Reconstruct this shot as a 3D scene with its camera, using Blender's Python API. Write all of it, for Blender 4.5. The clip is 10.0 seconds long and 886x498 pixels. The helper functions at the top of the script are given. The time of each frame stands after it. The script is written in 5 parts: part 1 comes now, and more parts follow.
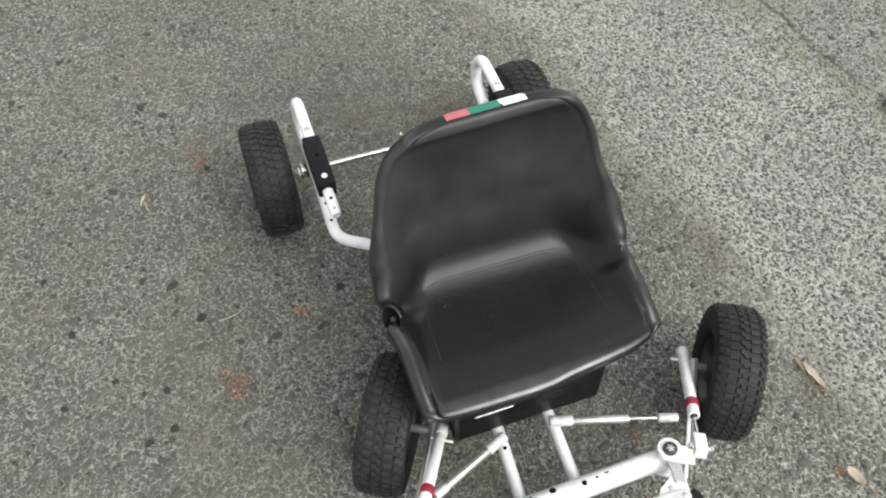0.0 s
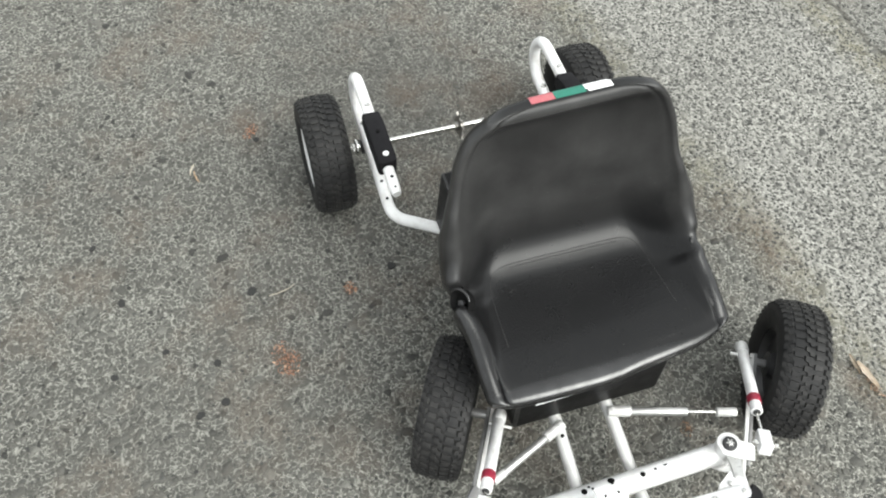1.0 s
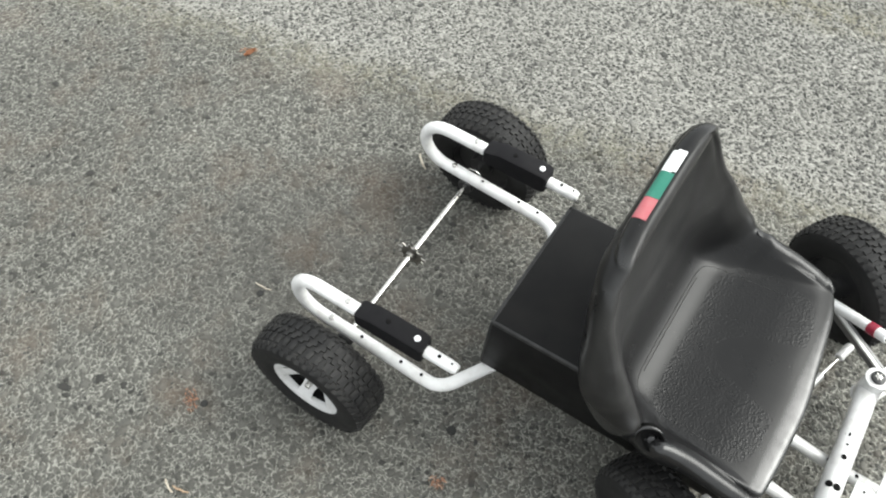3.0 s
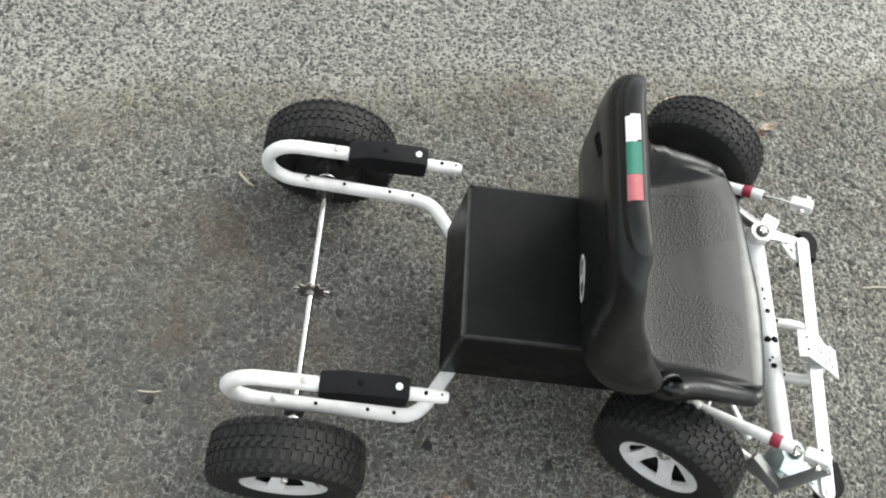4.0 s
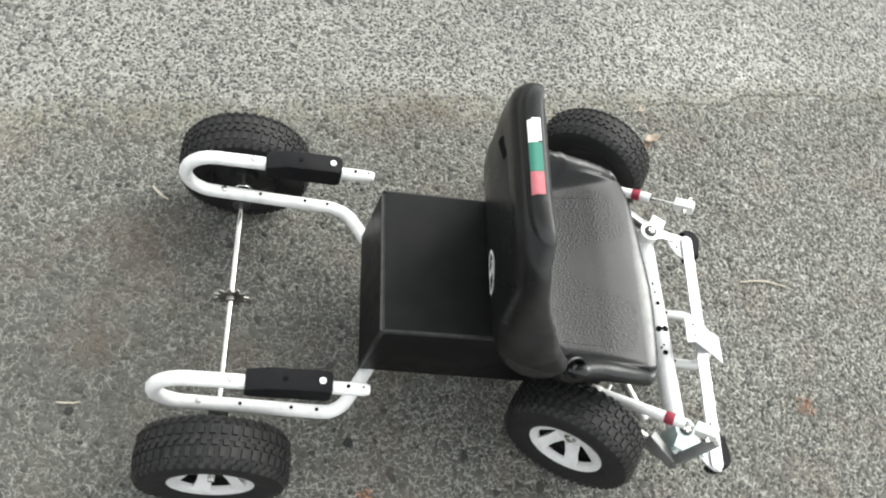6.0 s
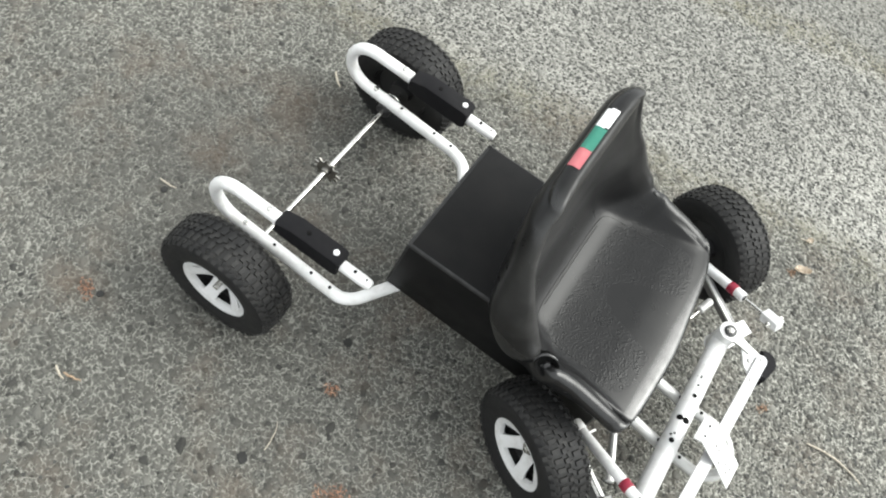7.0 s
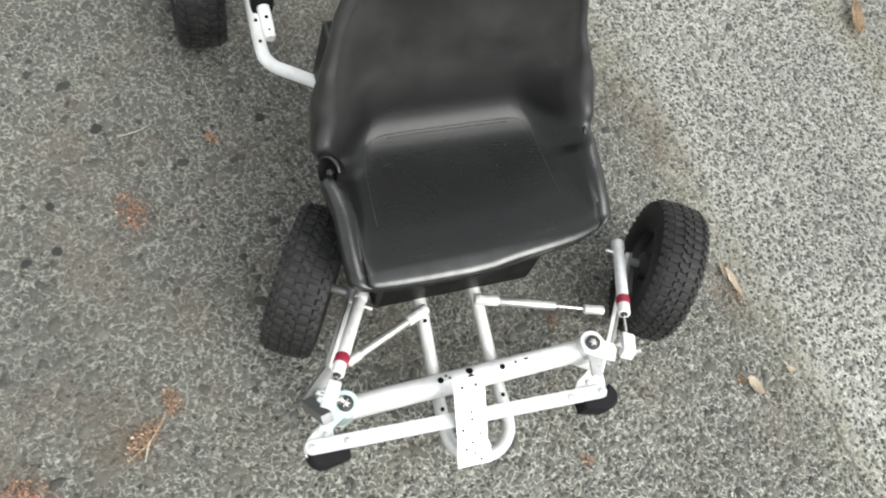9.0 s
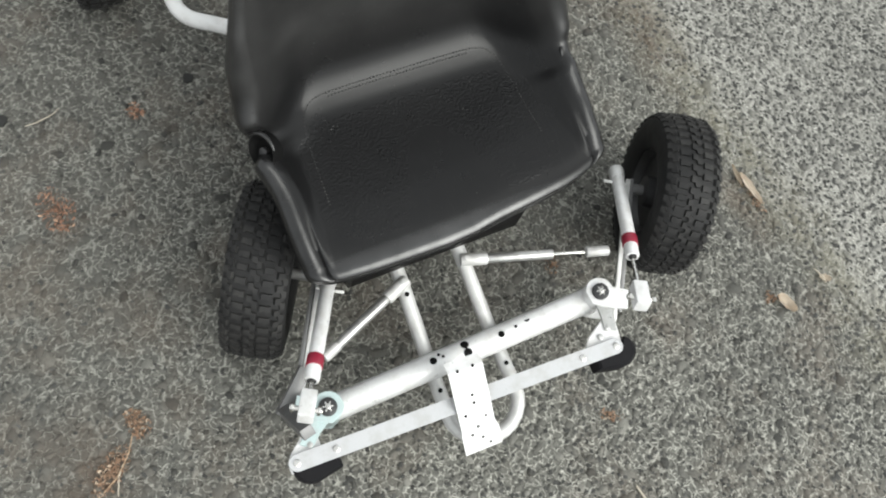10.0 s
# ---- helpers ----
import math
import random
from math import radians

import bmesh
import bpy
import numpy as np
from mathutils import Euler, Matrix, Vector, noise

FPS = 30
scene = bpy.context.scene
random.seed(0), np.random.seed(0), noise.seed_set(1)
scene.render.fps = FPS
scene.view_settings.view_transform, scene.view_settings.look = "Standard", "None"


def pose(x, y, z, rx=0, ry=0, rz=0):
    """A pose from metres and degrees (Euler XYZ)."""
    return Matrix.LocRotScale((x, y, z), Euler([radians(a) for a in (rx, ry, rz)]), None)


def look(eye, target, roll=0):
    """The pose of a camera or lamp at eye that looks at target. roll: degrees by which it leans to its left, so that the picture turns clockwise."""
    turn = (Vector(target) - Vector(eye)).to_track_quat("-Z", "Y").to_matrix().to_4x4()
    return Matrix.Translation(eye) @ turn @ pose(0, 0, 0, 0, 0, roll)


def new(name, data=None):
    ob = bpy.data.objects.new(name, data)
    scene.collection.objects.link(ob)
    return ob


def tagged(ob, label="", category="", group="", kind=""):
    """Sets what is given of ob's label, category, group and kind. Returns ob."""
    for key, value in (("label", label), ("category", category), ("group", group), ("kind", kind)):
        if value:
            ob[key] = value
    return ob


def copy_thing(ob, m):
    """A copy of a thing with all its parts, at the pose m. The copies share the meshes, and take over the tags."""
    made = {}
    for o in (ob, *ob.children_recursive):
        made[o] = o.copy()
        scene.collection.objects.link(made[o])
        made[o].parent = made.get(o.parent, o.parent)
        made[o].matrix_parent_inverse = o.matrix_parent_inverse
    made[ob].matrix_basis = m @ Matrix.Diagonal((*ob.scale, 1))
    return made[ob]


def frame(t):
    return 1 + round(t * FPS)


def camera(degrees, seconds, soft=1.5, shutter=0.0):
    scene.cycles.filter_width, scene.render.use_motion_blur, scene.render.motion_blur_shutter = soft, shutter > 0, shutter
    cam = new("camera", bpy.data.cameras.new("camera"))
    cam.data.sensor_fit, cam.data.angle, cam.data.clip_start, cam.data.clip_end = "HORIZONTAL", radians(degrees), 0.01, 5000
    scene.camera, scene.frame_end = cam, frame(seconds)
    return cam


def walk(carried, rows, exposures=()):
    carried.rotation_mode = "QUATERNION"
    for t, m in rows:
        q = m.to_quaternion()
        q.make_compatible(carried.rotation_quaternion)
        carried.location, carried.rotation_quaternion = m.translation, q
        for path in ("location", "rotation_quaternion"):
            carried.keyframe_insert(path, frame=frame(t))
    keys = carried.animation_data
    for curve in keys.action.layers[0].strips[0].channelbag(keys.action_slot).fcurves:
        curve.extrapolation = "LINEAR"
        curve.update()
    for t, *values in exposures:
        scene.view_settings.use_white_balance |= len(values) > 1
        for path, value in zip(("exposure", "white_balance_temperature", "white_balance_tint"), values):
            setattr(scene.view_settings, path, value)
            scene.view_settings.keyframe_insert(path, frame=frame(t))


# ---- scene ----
cam = camera(55.2, 10.0, soft=2.0, shutter=0.12)
PATH = [
    (0, (1.267, -0.37, 1.549), (0.166, 0.039, -0.07), 1.1),
    (0.5, (1.253, -0.453, 1.547), (0.098, -0.016, -0.026), 4.9),
    (1, (1.213, -0.474, 1.537), (0.153, -0.077, -0.113), 3.6),
    (1.5, (1.146, -0.497, 1.539), (0.128, -0.074, -0.13), 1.9),
    (2, (0.971, -0.56, 1.529), (-0.027, -0.046, -0.127), -5.4),
    (2.2, (0.911, -0.587, 1.546), (-0.066, 0.0, -0.098), -3.5),
    (3.3, (0.404, -0.736, 1.534), (0.045, 0.254, -0.166), 3.6),
    (3.5, (0.297, -0.702, 1.519), (0.134, 0.32, -0.192), 9.9),
    (4, (0.108, -0.616, 1.527), (0.263, 0.305, -0.241), 14.5),
    (4.5, (-0.181, -0.622, 1.547), (0.381, 0.21, -0.182), 23.8),
    (5, (-0.259, -0.681, 1.615), (0.426, 0.187, -0.051), 21.6),
    (5.5, (-0.181, -0.7, 1.597), (0.458, 0.194, -0.074), 22.0),
    (5.7, (-0.084, -0.68, 1.575), (0.456, 0.24, -0.117), 21.6),
    (6.8, (0.41, -0.818, 1.583), (0.326, 0.224, -0.122), 27.1),
    (7, (0.469, -0.828, 1.587), (0.252, 0.157, -0.14), 23.9),
    (7.3, (0.626, -0.744, 1.561), (0.239, 0.199, -0.16), 26.4),
    (7.5, (0.724, -0.704, 1.567), (0.171, 0.098, -0.18), 20.9),
    (8, (0.923, -0.699, 1.562), (0.229, 0.02, -0.17), 19.9),
    (8.5, (1.064, -0.642, 1.552), (0.344, 0.008, -0.197), 22.3),
    (8.8, (1.105, -0.541, 1.504), (0.393, 0.054, -0.268), 22.7),
    (9, (1.131, -0.425, 1.447), (0.448, 0.169, -0.336), 27.3),
    (9.5, (1.105, -0.319, 1.363), (0.443, 0.102, -0.477), 19.3),
    (10, (0.993, -0.302, 1.319), (0.533, 0.214, -0.557), 26.0),
]
walk(cam, [(t, look(eye, target, roll)) for t, eye, target, roll in PATH],
     exposures=[(0, 1.89, 6520, 6), (0.5, 2.05, 6520, 6), (2, 2.11, 6520, 6), (3.5, 2.01, 6520, 6), (4, 1.89, 6520, 6), (4.5, 2.13, 6520, 6), (5, 2.23, 6520, 6), (5.7, 2.17, 6520, 6), (7.0, 2.17, 6520, 6), (7.5, 2.13, 6520, 6), (8.5, 2.15, 6520, 6), (9, 2.10, 6520, 6), (9.5, 1.75, 6520, 6), (10, 1.67, 6520, 6)])

# ---- light: bright overcast, the glow of the sky strongest ahead of the kart and to its left ----
world = bpy.data.worlds.new("overcast")
scene.world = world
world.use_nodes = True
wt = world.node_tree
sky = wt.nodes.new("ShaderNodeTexSky")
sky.sky_type, sky.sun_disc = "NISHITA", False
sky.sun_elevation, sky.sun_rotation = radians(46), radians(60)
sky.air_density, sky.dust_density, sky.ozone_density = 1.0, 6.0, 0.6
# an even cloud cover veils the sky and takes most of its blue
cloud = wt.nodes.new("ShaderNodeHueSaturation")
cloud.inputs["Saturation"].default_value = 0.10
wt.links.new(sky.outputs["Color"], cloud.inputs["Color"])
veil = wt.nodes.new("ShaderNodeMix")
veil.data_type = "RGBA"
veil.inputs[0].default_value = 0.72
veil.inputs[7].default_value = (2.80, 2.87, 2.97, 1)
wt.links.new(cloud.outputs["Color"], veil.inputs[6])
wt.links.new(veil.outputs[2], wt.nodes["Background"].inputs["Color"])
wt.nodes["Background"].inputs["Strength"].default_value = 0.125
sun = new("sun", bpy.data.lights.new("sun", "SUN"))
sun.data.energy, sun.data.angle, sun.data.color = 0.70, radians(50), (1.0, 0.985, 0.95)
sun.matrix_world = look((0.602, 0.347, 0.719), (0, 0, 0))


# ---- materials ----
class Nodes:
    """A short way to write node trees."""

    def __init__(self, name):
        self.mat = bpy.data.materials.new(name)
        self.mat.use_nodes = True
        self.tree = self.mat.node_tree
        self.bsdf = self.tree.nodes["Principled BSDF"]

    def add(self, kind, **given):
        n = self.tree.nodes.new("ShaderNode" + kind)
        for key, value in given.items():
            if key in n.inputs:
                self.put(n.inputs[key], value)
            elif key == "operation":
                n.operation = value
            elif key == "use_clamp":
                n.use_clamp = value
            elif key == "data_type":
                n.data_type = value
            elif key == "blend_type":
                n.blend_type = value
            elif key == "feature":
                n.feature = value
            else:
                raise KeyError(key)
        return n

    def put(self, socket, value):
        if isinstance(value, bpy.types.NodeSocket):
            self.tree.links.new(value, socket)
        else:
            socket.default_value = value

    def place(self):
        return self.add("TexCoord").outputs["Object"]

    def noise(self, scale, detail=4.0, rough=0.55, vector=None):
        n = self.add("TexNoise", Scale=scale, Detail=detail, Roughness=rough)
        self.put(n.inputs["Vector"], vector or self.place())
        return n.outputs["Fac"]

    def ramp(self, fac, *stops):
        n = self.add("ValToRGB")
        while len(n.color_ramp.elements) < len(stops):
            n.color_ramp.elements.new(0.5)
        for e, (at, colour) in zip(n.color_ramp.elements, stops):
            e.position = at
            e.color = (colour, colour, colour, 1) if isinstance(colour, (int, float)) else (*colour, 1)
        self.put(n.inputs["Fac"], fac)
        return n.outputs["Color"]

    def mix(self, fac, a, b, how="MIX"):
        n = self.add("Mix", data_type="RGBA", blend_type=how)
        for i, value in ((0, fac), (6, a), (7, b)):
            if isinstance(value, tuple) and len(value) == 3:
                value = (*value, 1)
            self.put(n.inputs[i], value)
        return n.outputs[2]

    def calc(self, how, a, b=0.0, c=0.0, clamp=False):
        n = self.add("Math", operation=how, use_clamp=clamp)
        for i, value in enumerate((a, b, c)):
            self.put(n.inputs[i], value)
        return n.outputs[0]

    def bump(self, height, strength, distance, normal=None):
        n = self.add("Bump", Strength=strength, Distance=distance, Height=height)
        if normal:
            self.put(n.inputs["Normal"], normal)
        return n.outputs["Normal"]

    def finish(self, colour, rough, metal=0.0, normal=None, specular=0.5):
        for key, value in (("Base Color", colour), ("Roughness", rough), ("Metallic", metal), ("Specular IOR Level", specular)):
            if isinstance(value, tuple) and len(value) == 3:
                value = (*value, 1)
            self.put(self.bsdf.inputs[key], value)
        if normal:
            self.put(self.bsdf.inputs["Normal"], normal)
        return self.mat


def worn(name, colour, rough, metal=0.0, dirt=(0.08, 0.07, 0.06), dirty=0.25, scale=18.0, grain=400.0, relief=0.1, specular=0.5, mottle=0.35):
    """A plain surface with broad grime, fine grain and uneven gloss."""
    n = Nodes(name)
    broad = n.ramp(n.noise(scale, 6.0, 0.65), (0.45, 0.0), (0.75, 1.0))
    fine = n.noise(grain, 3.0)
    base = n.mix(n.calc("MULTIPLY", broad, dirty), colour, dirt)
    base = n.mix(mottle, base, n.mix(fine, (0.55, 0.55, 0.55), (1.0, 1.0, 1.0)), "MULTIPLY")
    gloss = n.calc("MULTIPLY_ADD", n.noise(scale * 3, 5.0), 0.3, rough - 0.15, clamp=True)
    return n.finish(base, gloss, metal, n.bump(fine, relief, 0.0006), specular)


WHITE_PAINT = worn("white_paint", (0.75, 0.75, 0.745), 0.33, dirty=0.40, dirt=(0.34, 0.31, 0.27), scale=38, mottle=0.2)
ALUMINIUM = worn("dull_aluminium", (0.58, 0.58, 0.57), 0.40, 0.2, dirty=0.4, dirt=(0.25, 0.23, 0.20), scale=40)
SILVER_PAINT = worn("silver_white_paint", (0.68, 0.68, 0.68), 0.32, 0.12, dirty=0.45, dirt=(0.34, 0.32, 0.28), scale=45, mottle=0.15)
DULL_WHITE = worn("dull_white_metal", (0.47, 0.475, 0.485), 0.34, 0.2, dirty=0.45, dirt=(0.30, 0.28, 0.25), scale=45, mottle=0.15)
DAMPER_STEEL = worn("damper_steel", (0.50, 0.50, 0.49), 0.32, 0.7, dirty=0.4, dirt=(0.18, 0.17, 0.15), scale=60)
CHROME = worn("chromed_steel", (0.72, 0.71, 0.68), 0.22, 1.0, dirty=0.3, dirt=(0.20, 0.17, 0.14), scale=60)
SPROCKET = worn("oily_steel", (0.30, 0.29, 0.27), 0.4, 1.0, dirty=0.7, dirt=(0.05, 0.045, 0.04), scale=60)
GREY_STEEL = worn("dark_grey_steel", (0.17, 0.17, 0.17), 0.42, 0.4, dirty=0.4, scale=30)
BLACK_STEEL = worn("black_hardware", (0.018, 0.018, 0.019), 0.42, dirty=0.2, dirt=(0.06, 0.055, 0.05))
GRIP_RUBBER = worn("grip_rubber", (0.0065, 0.0063, 0.0075), 0.75, dirty=0.25, dirt=(0.02, 0.019, 0.019), specular=0.18, relief=0.3)
# near-black for the shade inside holes, bolt pockets and the hand grip
HOLE_DARK = worn("hole_dark", (0.004, 0.004, 0.004), 0.8, dirty=0.0, specular=0.1)
RED_TAPE = worn("red_band", (0.24, 0.008, 0.030), 0.5, dirty=0.2, scale=90)
TEAL_PAINT = worn("pale_teal_paint", (0.44, 0.54, 0.54), 0.4, dirty=0.6, dirt=(0.40, 0.42, 0.42), scale=70)
STICKER_RED = worn("salmon_tape", (0.38, 0.095, 0.11), 0.5, dirty=0.35, dirt=(0.36, 0.20, 0.19), scale=90)
STICKER_GREEN = worn("green_tape", (0.012, 0.145, 0.10), 0.5, dirty=0.3, dirt=(0.05, 0.18, 0.14), scale=90)
STICKER_WHITE = worn("white_tape", (0.82, 0.82, 0.82), 0.5, dirty=0.15, dirt=(0.5, 0.5, 0.5), scale=90)
RIM_PLASTIC = worn("rim_plastic", (0.60, 0.60, 0.60), 0.42, dirty=0.45, dirt=(0.32, 0.30, 0.27), scale=50, mottle=0.15)
LOGO_WHITE = worn("logo_print", (0.68, 0.68, 0.66), 0.5, dirty=0.4, dirt=(0.3, 0.3, 0.3), scale=120)
DRY_LEAF = worn("dry_leaf", (0.36, 0.26, 0.17), 0.7, dirty=0.8, dirt=(0.14, 0.08, 0.045), scale=120, relief=0.5)


def varied_bits(name, dark, middle, light):
    n = Nodes(name)
    pick = n.add("NewGeometry").outputs["Random Per Island"]
    base = n.ramp(pick, (0.0, dark), (0.45, middle), (0.8, middle), (1.0, light))
    base = n.mix(0.5, base, n.mix(n.noise(300.0), (0.5, 0.5, 0.5), (1.4, 1.4, 1.4)), "MULTIPLY")
    return n.finish(base, 0.8, 0.0, n.bump(n.noise(700.0), 0.4, 0.0006), 0.3)


RUST_LEAF = varied_bits("rotten_leaf", (0.07, 0.042, 0.028), (0.27, 0.145, 0.095), (0.52, 0.36, 0.25))
TAN_BITS = varied_bits("tan_leaf_bits", (0.07, 0.045, 0.028), (0.23, 0.145, 0.095), (0.50, 0.41, 0.31))
TAN_LEAF = worn("tan_leaf", (0.56, 0.43, 0.30), 0.7, dirty=0.7, dirt=(0.20, 0.11, 0.06), scale=60, relief=0.5)
ORANGE_LEAF = worn("orange_leaf", (0.34, 0.15, 0.07), 0.7, dirty=0.5, dirt=(0.15, 0.07, 0.04), scale=120, relief=0.5)
CREAM_LEAF = worn("cream_leaf", (0.76, 0.67, 0.56), 0.7, dirty=0.22, dirt=(0.42, 0.26, 0.15), scale=120, relief=0.5)
PALE_LEAF = worn("pale_leaf", (0.48, 0.41, 0.32), 0.7, dirty=0.5, dirt=(0.35, 0.22, 0.12), scale=120, relief=0.5)
STRAW = worn("straw", (0.42, 0.38, 0.31), 0.7, dirty=0.4, dirt=(0.22, 0.17, 0.11), scale=120)
DARK_CHIPS = varied_bits("dark_chips", (0.030, 0.030, 0.028), (0.050, 0.050, 0.047), (0.085, 0.084, 0.078))
DARK_STONE = worn("dark_stone", (0.014, 0.014, 0.013), 0.85, dirty=0.4, dirt=(0.03, 0.03, 0.028), scale=150, relief=0.6)


def seat_plastic():
    """Moulded black plastic: leather grain on the pads, scuffs and dust."""
    n = Nodes("black_moulded_plastic")
    p = n.place()
    at = n.add("SeparateXYZ")
    n.put(at.inputs[0], p)
    # paler on the front of the back, mottled; pan and rear stay near black
    back_front = n.calc("MULTIPLY", n.calc("MULTIPLY_ADD", at.outputs[2], 13.0, -4.7, clamp=True), n.calc("MULTIPLY_ADD", at.outputs[0], 50.0, -21.4, clamp=True))
    dust = n.calc("MULTIPLY", n.ramp(n.noise(9.0, 7.0, 0.65), (0.30, 0.25), (0.78, 1.0)), n.calc("MULTIPLY_ADD", back_front, 0.80, 0.08))
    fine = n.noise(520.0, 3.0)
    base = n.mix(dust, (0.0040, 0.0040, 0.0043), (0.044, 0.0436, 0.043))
    stretched = n.add("Mapping", Scale=(40.0, 900.0, 40.0), Rotation=(0.1, 0.2, 0.6))
    n.put(stretched.inputs["Vector"], p)
    scratch = n.ramp(n.noise(1.0, 2.0, 0.5, stretched.outputs[0]), (0.66, 0.0), (0.72, 1.0))
    base = n.mix(n.calc("MULTIPLY", scratch, 0.10), base, (0.08, 0.08, 0.08))
    # sparse pale specks of dust
    dots = n.add("TexVoronoi", Scale=110.0)
    n.put(dots.inputs["Vector"], p)
    speck = n.calc("MULTIPLY", n.ramp(dots.outputs["Distance"], (0.05, 1.0), (0.11, 0.0)), n.ramp(n.noise(16.0, 4.0, 0.6), (0.55, 0.0), (0.66, 1.0)))
    base = n.mix(n.calc("MULTIPLY", speck, 0.5), base, (0.16, 0.157, 0.15))
    gloss = n.calc("MULTIPLY_ADD", back_front, 0.07, n.calc("MULTIPLY_ADD", n.noise(30.0, 6.0, 0.7), 0.14, 0.22))
    cells = n.add("TexVoronoi", Scale=300.0, feature="SMOOTH_F1", Smoothness=0.25)
    n.put(cells.inputs["Vector"], p)
    # leather grain only on the two thigh pads of the seat
    xyz = n.add("SeparateXYZ")
    n.put(xyz.inputs[0], p)
    x, y, z = xyz.outputs
    dx = n.calc("DIVIDE", n.calc("SUBTRACT", x, 0.620), 0.086)
    dy = n.calc("DIVIDE", n.calc("SUBTRACT", y, 0.013), 0.166)
    r = n.calc("ADD", n.calc("POWER", n.calc("ABSOLUTE", dx), 5.0), n.calc("POWER", n.calc("ABSOLUTE", dy), 5.0))
    # a smooth tongue from the front edge parts the grained pads
    reach = n.calc("SQRT", n.calc("MULTIPLY_ADD", x, 33.0, -19.24, clamp=True))
    half = n.calc("ADD", n.calc("MULTIPLY", reach, 0.036), n.calc("MULTIPLY", n.calc("MAXIMUM", n.calc("SUBTRACT", x, 0.61), 0.0), 0.35))
    side = n.calc("ABSOLUTE", n.calc("SUBTRACT", y, 0.018))
    pad = n.calc("MULTIPLY", n.calc("LESS_THAN", r, 1.0), n.calc("LESS_THAN", z, 0.36))
    pad = n.calc("MULTIPLY", pad, n.calc("GREATER_THAN", side, half))
    grain = n.calc("MULTIPLY", cells.outputs["Distance"], pad)
    normal = n.bump(grain, 0.38, 0.0013)
    normal = n.bump(fine, 0.12, 0.0004, normal)
    # front lip, side rims and edges: highlights put into gloss and paler colour
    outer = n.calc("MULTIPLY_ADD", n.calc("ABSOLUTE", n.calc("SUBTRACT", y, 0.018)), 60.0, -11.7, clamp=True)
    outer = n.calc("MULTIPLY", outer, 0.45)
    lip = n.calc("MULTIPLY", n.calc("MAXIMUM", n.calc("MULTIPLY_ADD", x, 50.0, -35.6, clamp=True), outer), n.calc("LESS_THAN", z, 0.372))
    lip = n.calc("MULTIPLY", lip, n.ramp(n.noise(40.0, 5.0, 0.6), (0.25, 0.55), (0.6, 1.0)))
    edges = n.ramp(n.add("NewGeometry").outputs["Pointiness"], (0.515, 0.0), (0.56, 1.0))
    edge_sheen = n.calc("MAXIMUM", lip, n.calc("MULTIPLY", edges, n.ramp(n.noise(24.0, 5.0, 0.6), (0.30, 0.25), (0.6, 0.9))))
    gloss = n.calc("MULTIPLY_ADD", edge_sheen, -0.10, gloss)
    base = n.mix(n.calc("MULTIPLY", edge_sheen, 0.12), base, (0.085, 0.085, 0.087))
    return n.finish(base, gloss, 0.0, normal, n.calc("MULTIPLY_ADD", edge_sheen, 0.60, n.calc("MULTIPLY_ADD", back_front, -0.02, 0.245)))


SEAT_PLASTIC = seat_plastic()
BOX_PLASTIC = worn("black_box_plastic", (0.0055, 0.0055, 0.0058), 0.46, dirty=0.5, dirt=(0.016, 0.015, 0.014), scale=11, relief=0.25, specular=0.13)
# stitch beads: dust and their glints put into a paler colour
PALE_STITCH = worn("pale_stitch", (0.022, 0.022, 0.022), 0.36, dirty=0.6, dirt=(0.11, 0.108, 0.10), scale=60, relief=0.1, specular=0.4)
SCUFFED_PLASTIC = worn("scuffed_box_edge", (0.012, 0.012, 0.0125), 0.34, dirty=0.6, dirt=(0.055, 0.054, 0.052), scale=45, relief=0.3, specular=0.35)


def tyre_rubber(name, dust_or_light):
    n = Nodes(name)
    dust = n.ramp(n.noise(28.0, 7.0, 0.7), (0.40, 0.0), (0.72, 1.0))
    fine = n.noise(600.0, 3.0)
    base = n.mix(n.calc("MULTIPLY", dust, dust_or_light), (0.0095, 0.0095, 0.0098), (0.060, 0.058, 0.054))
    return n.finish(base, n.calc("MULTIPLY_ADD", n.noise(60.0), 0.25, 0.50), 0.0, n.bump(fine, 0.3, 0.0006), 0.25)


TYRE, TREAD = tyre_rubber("tyre_rubber", 0.12), tyre_rubber("dusty_tread", 0.45)


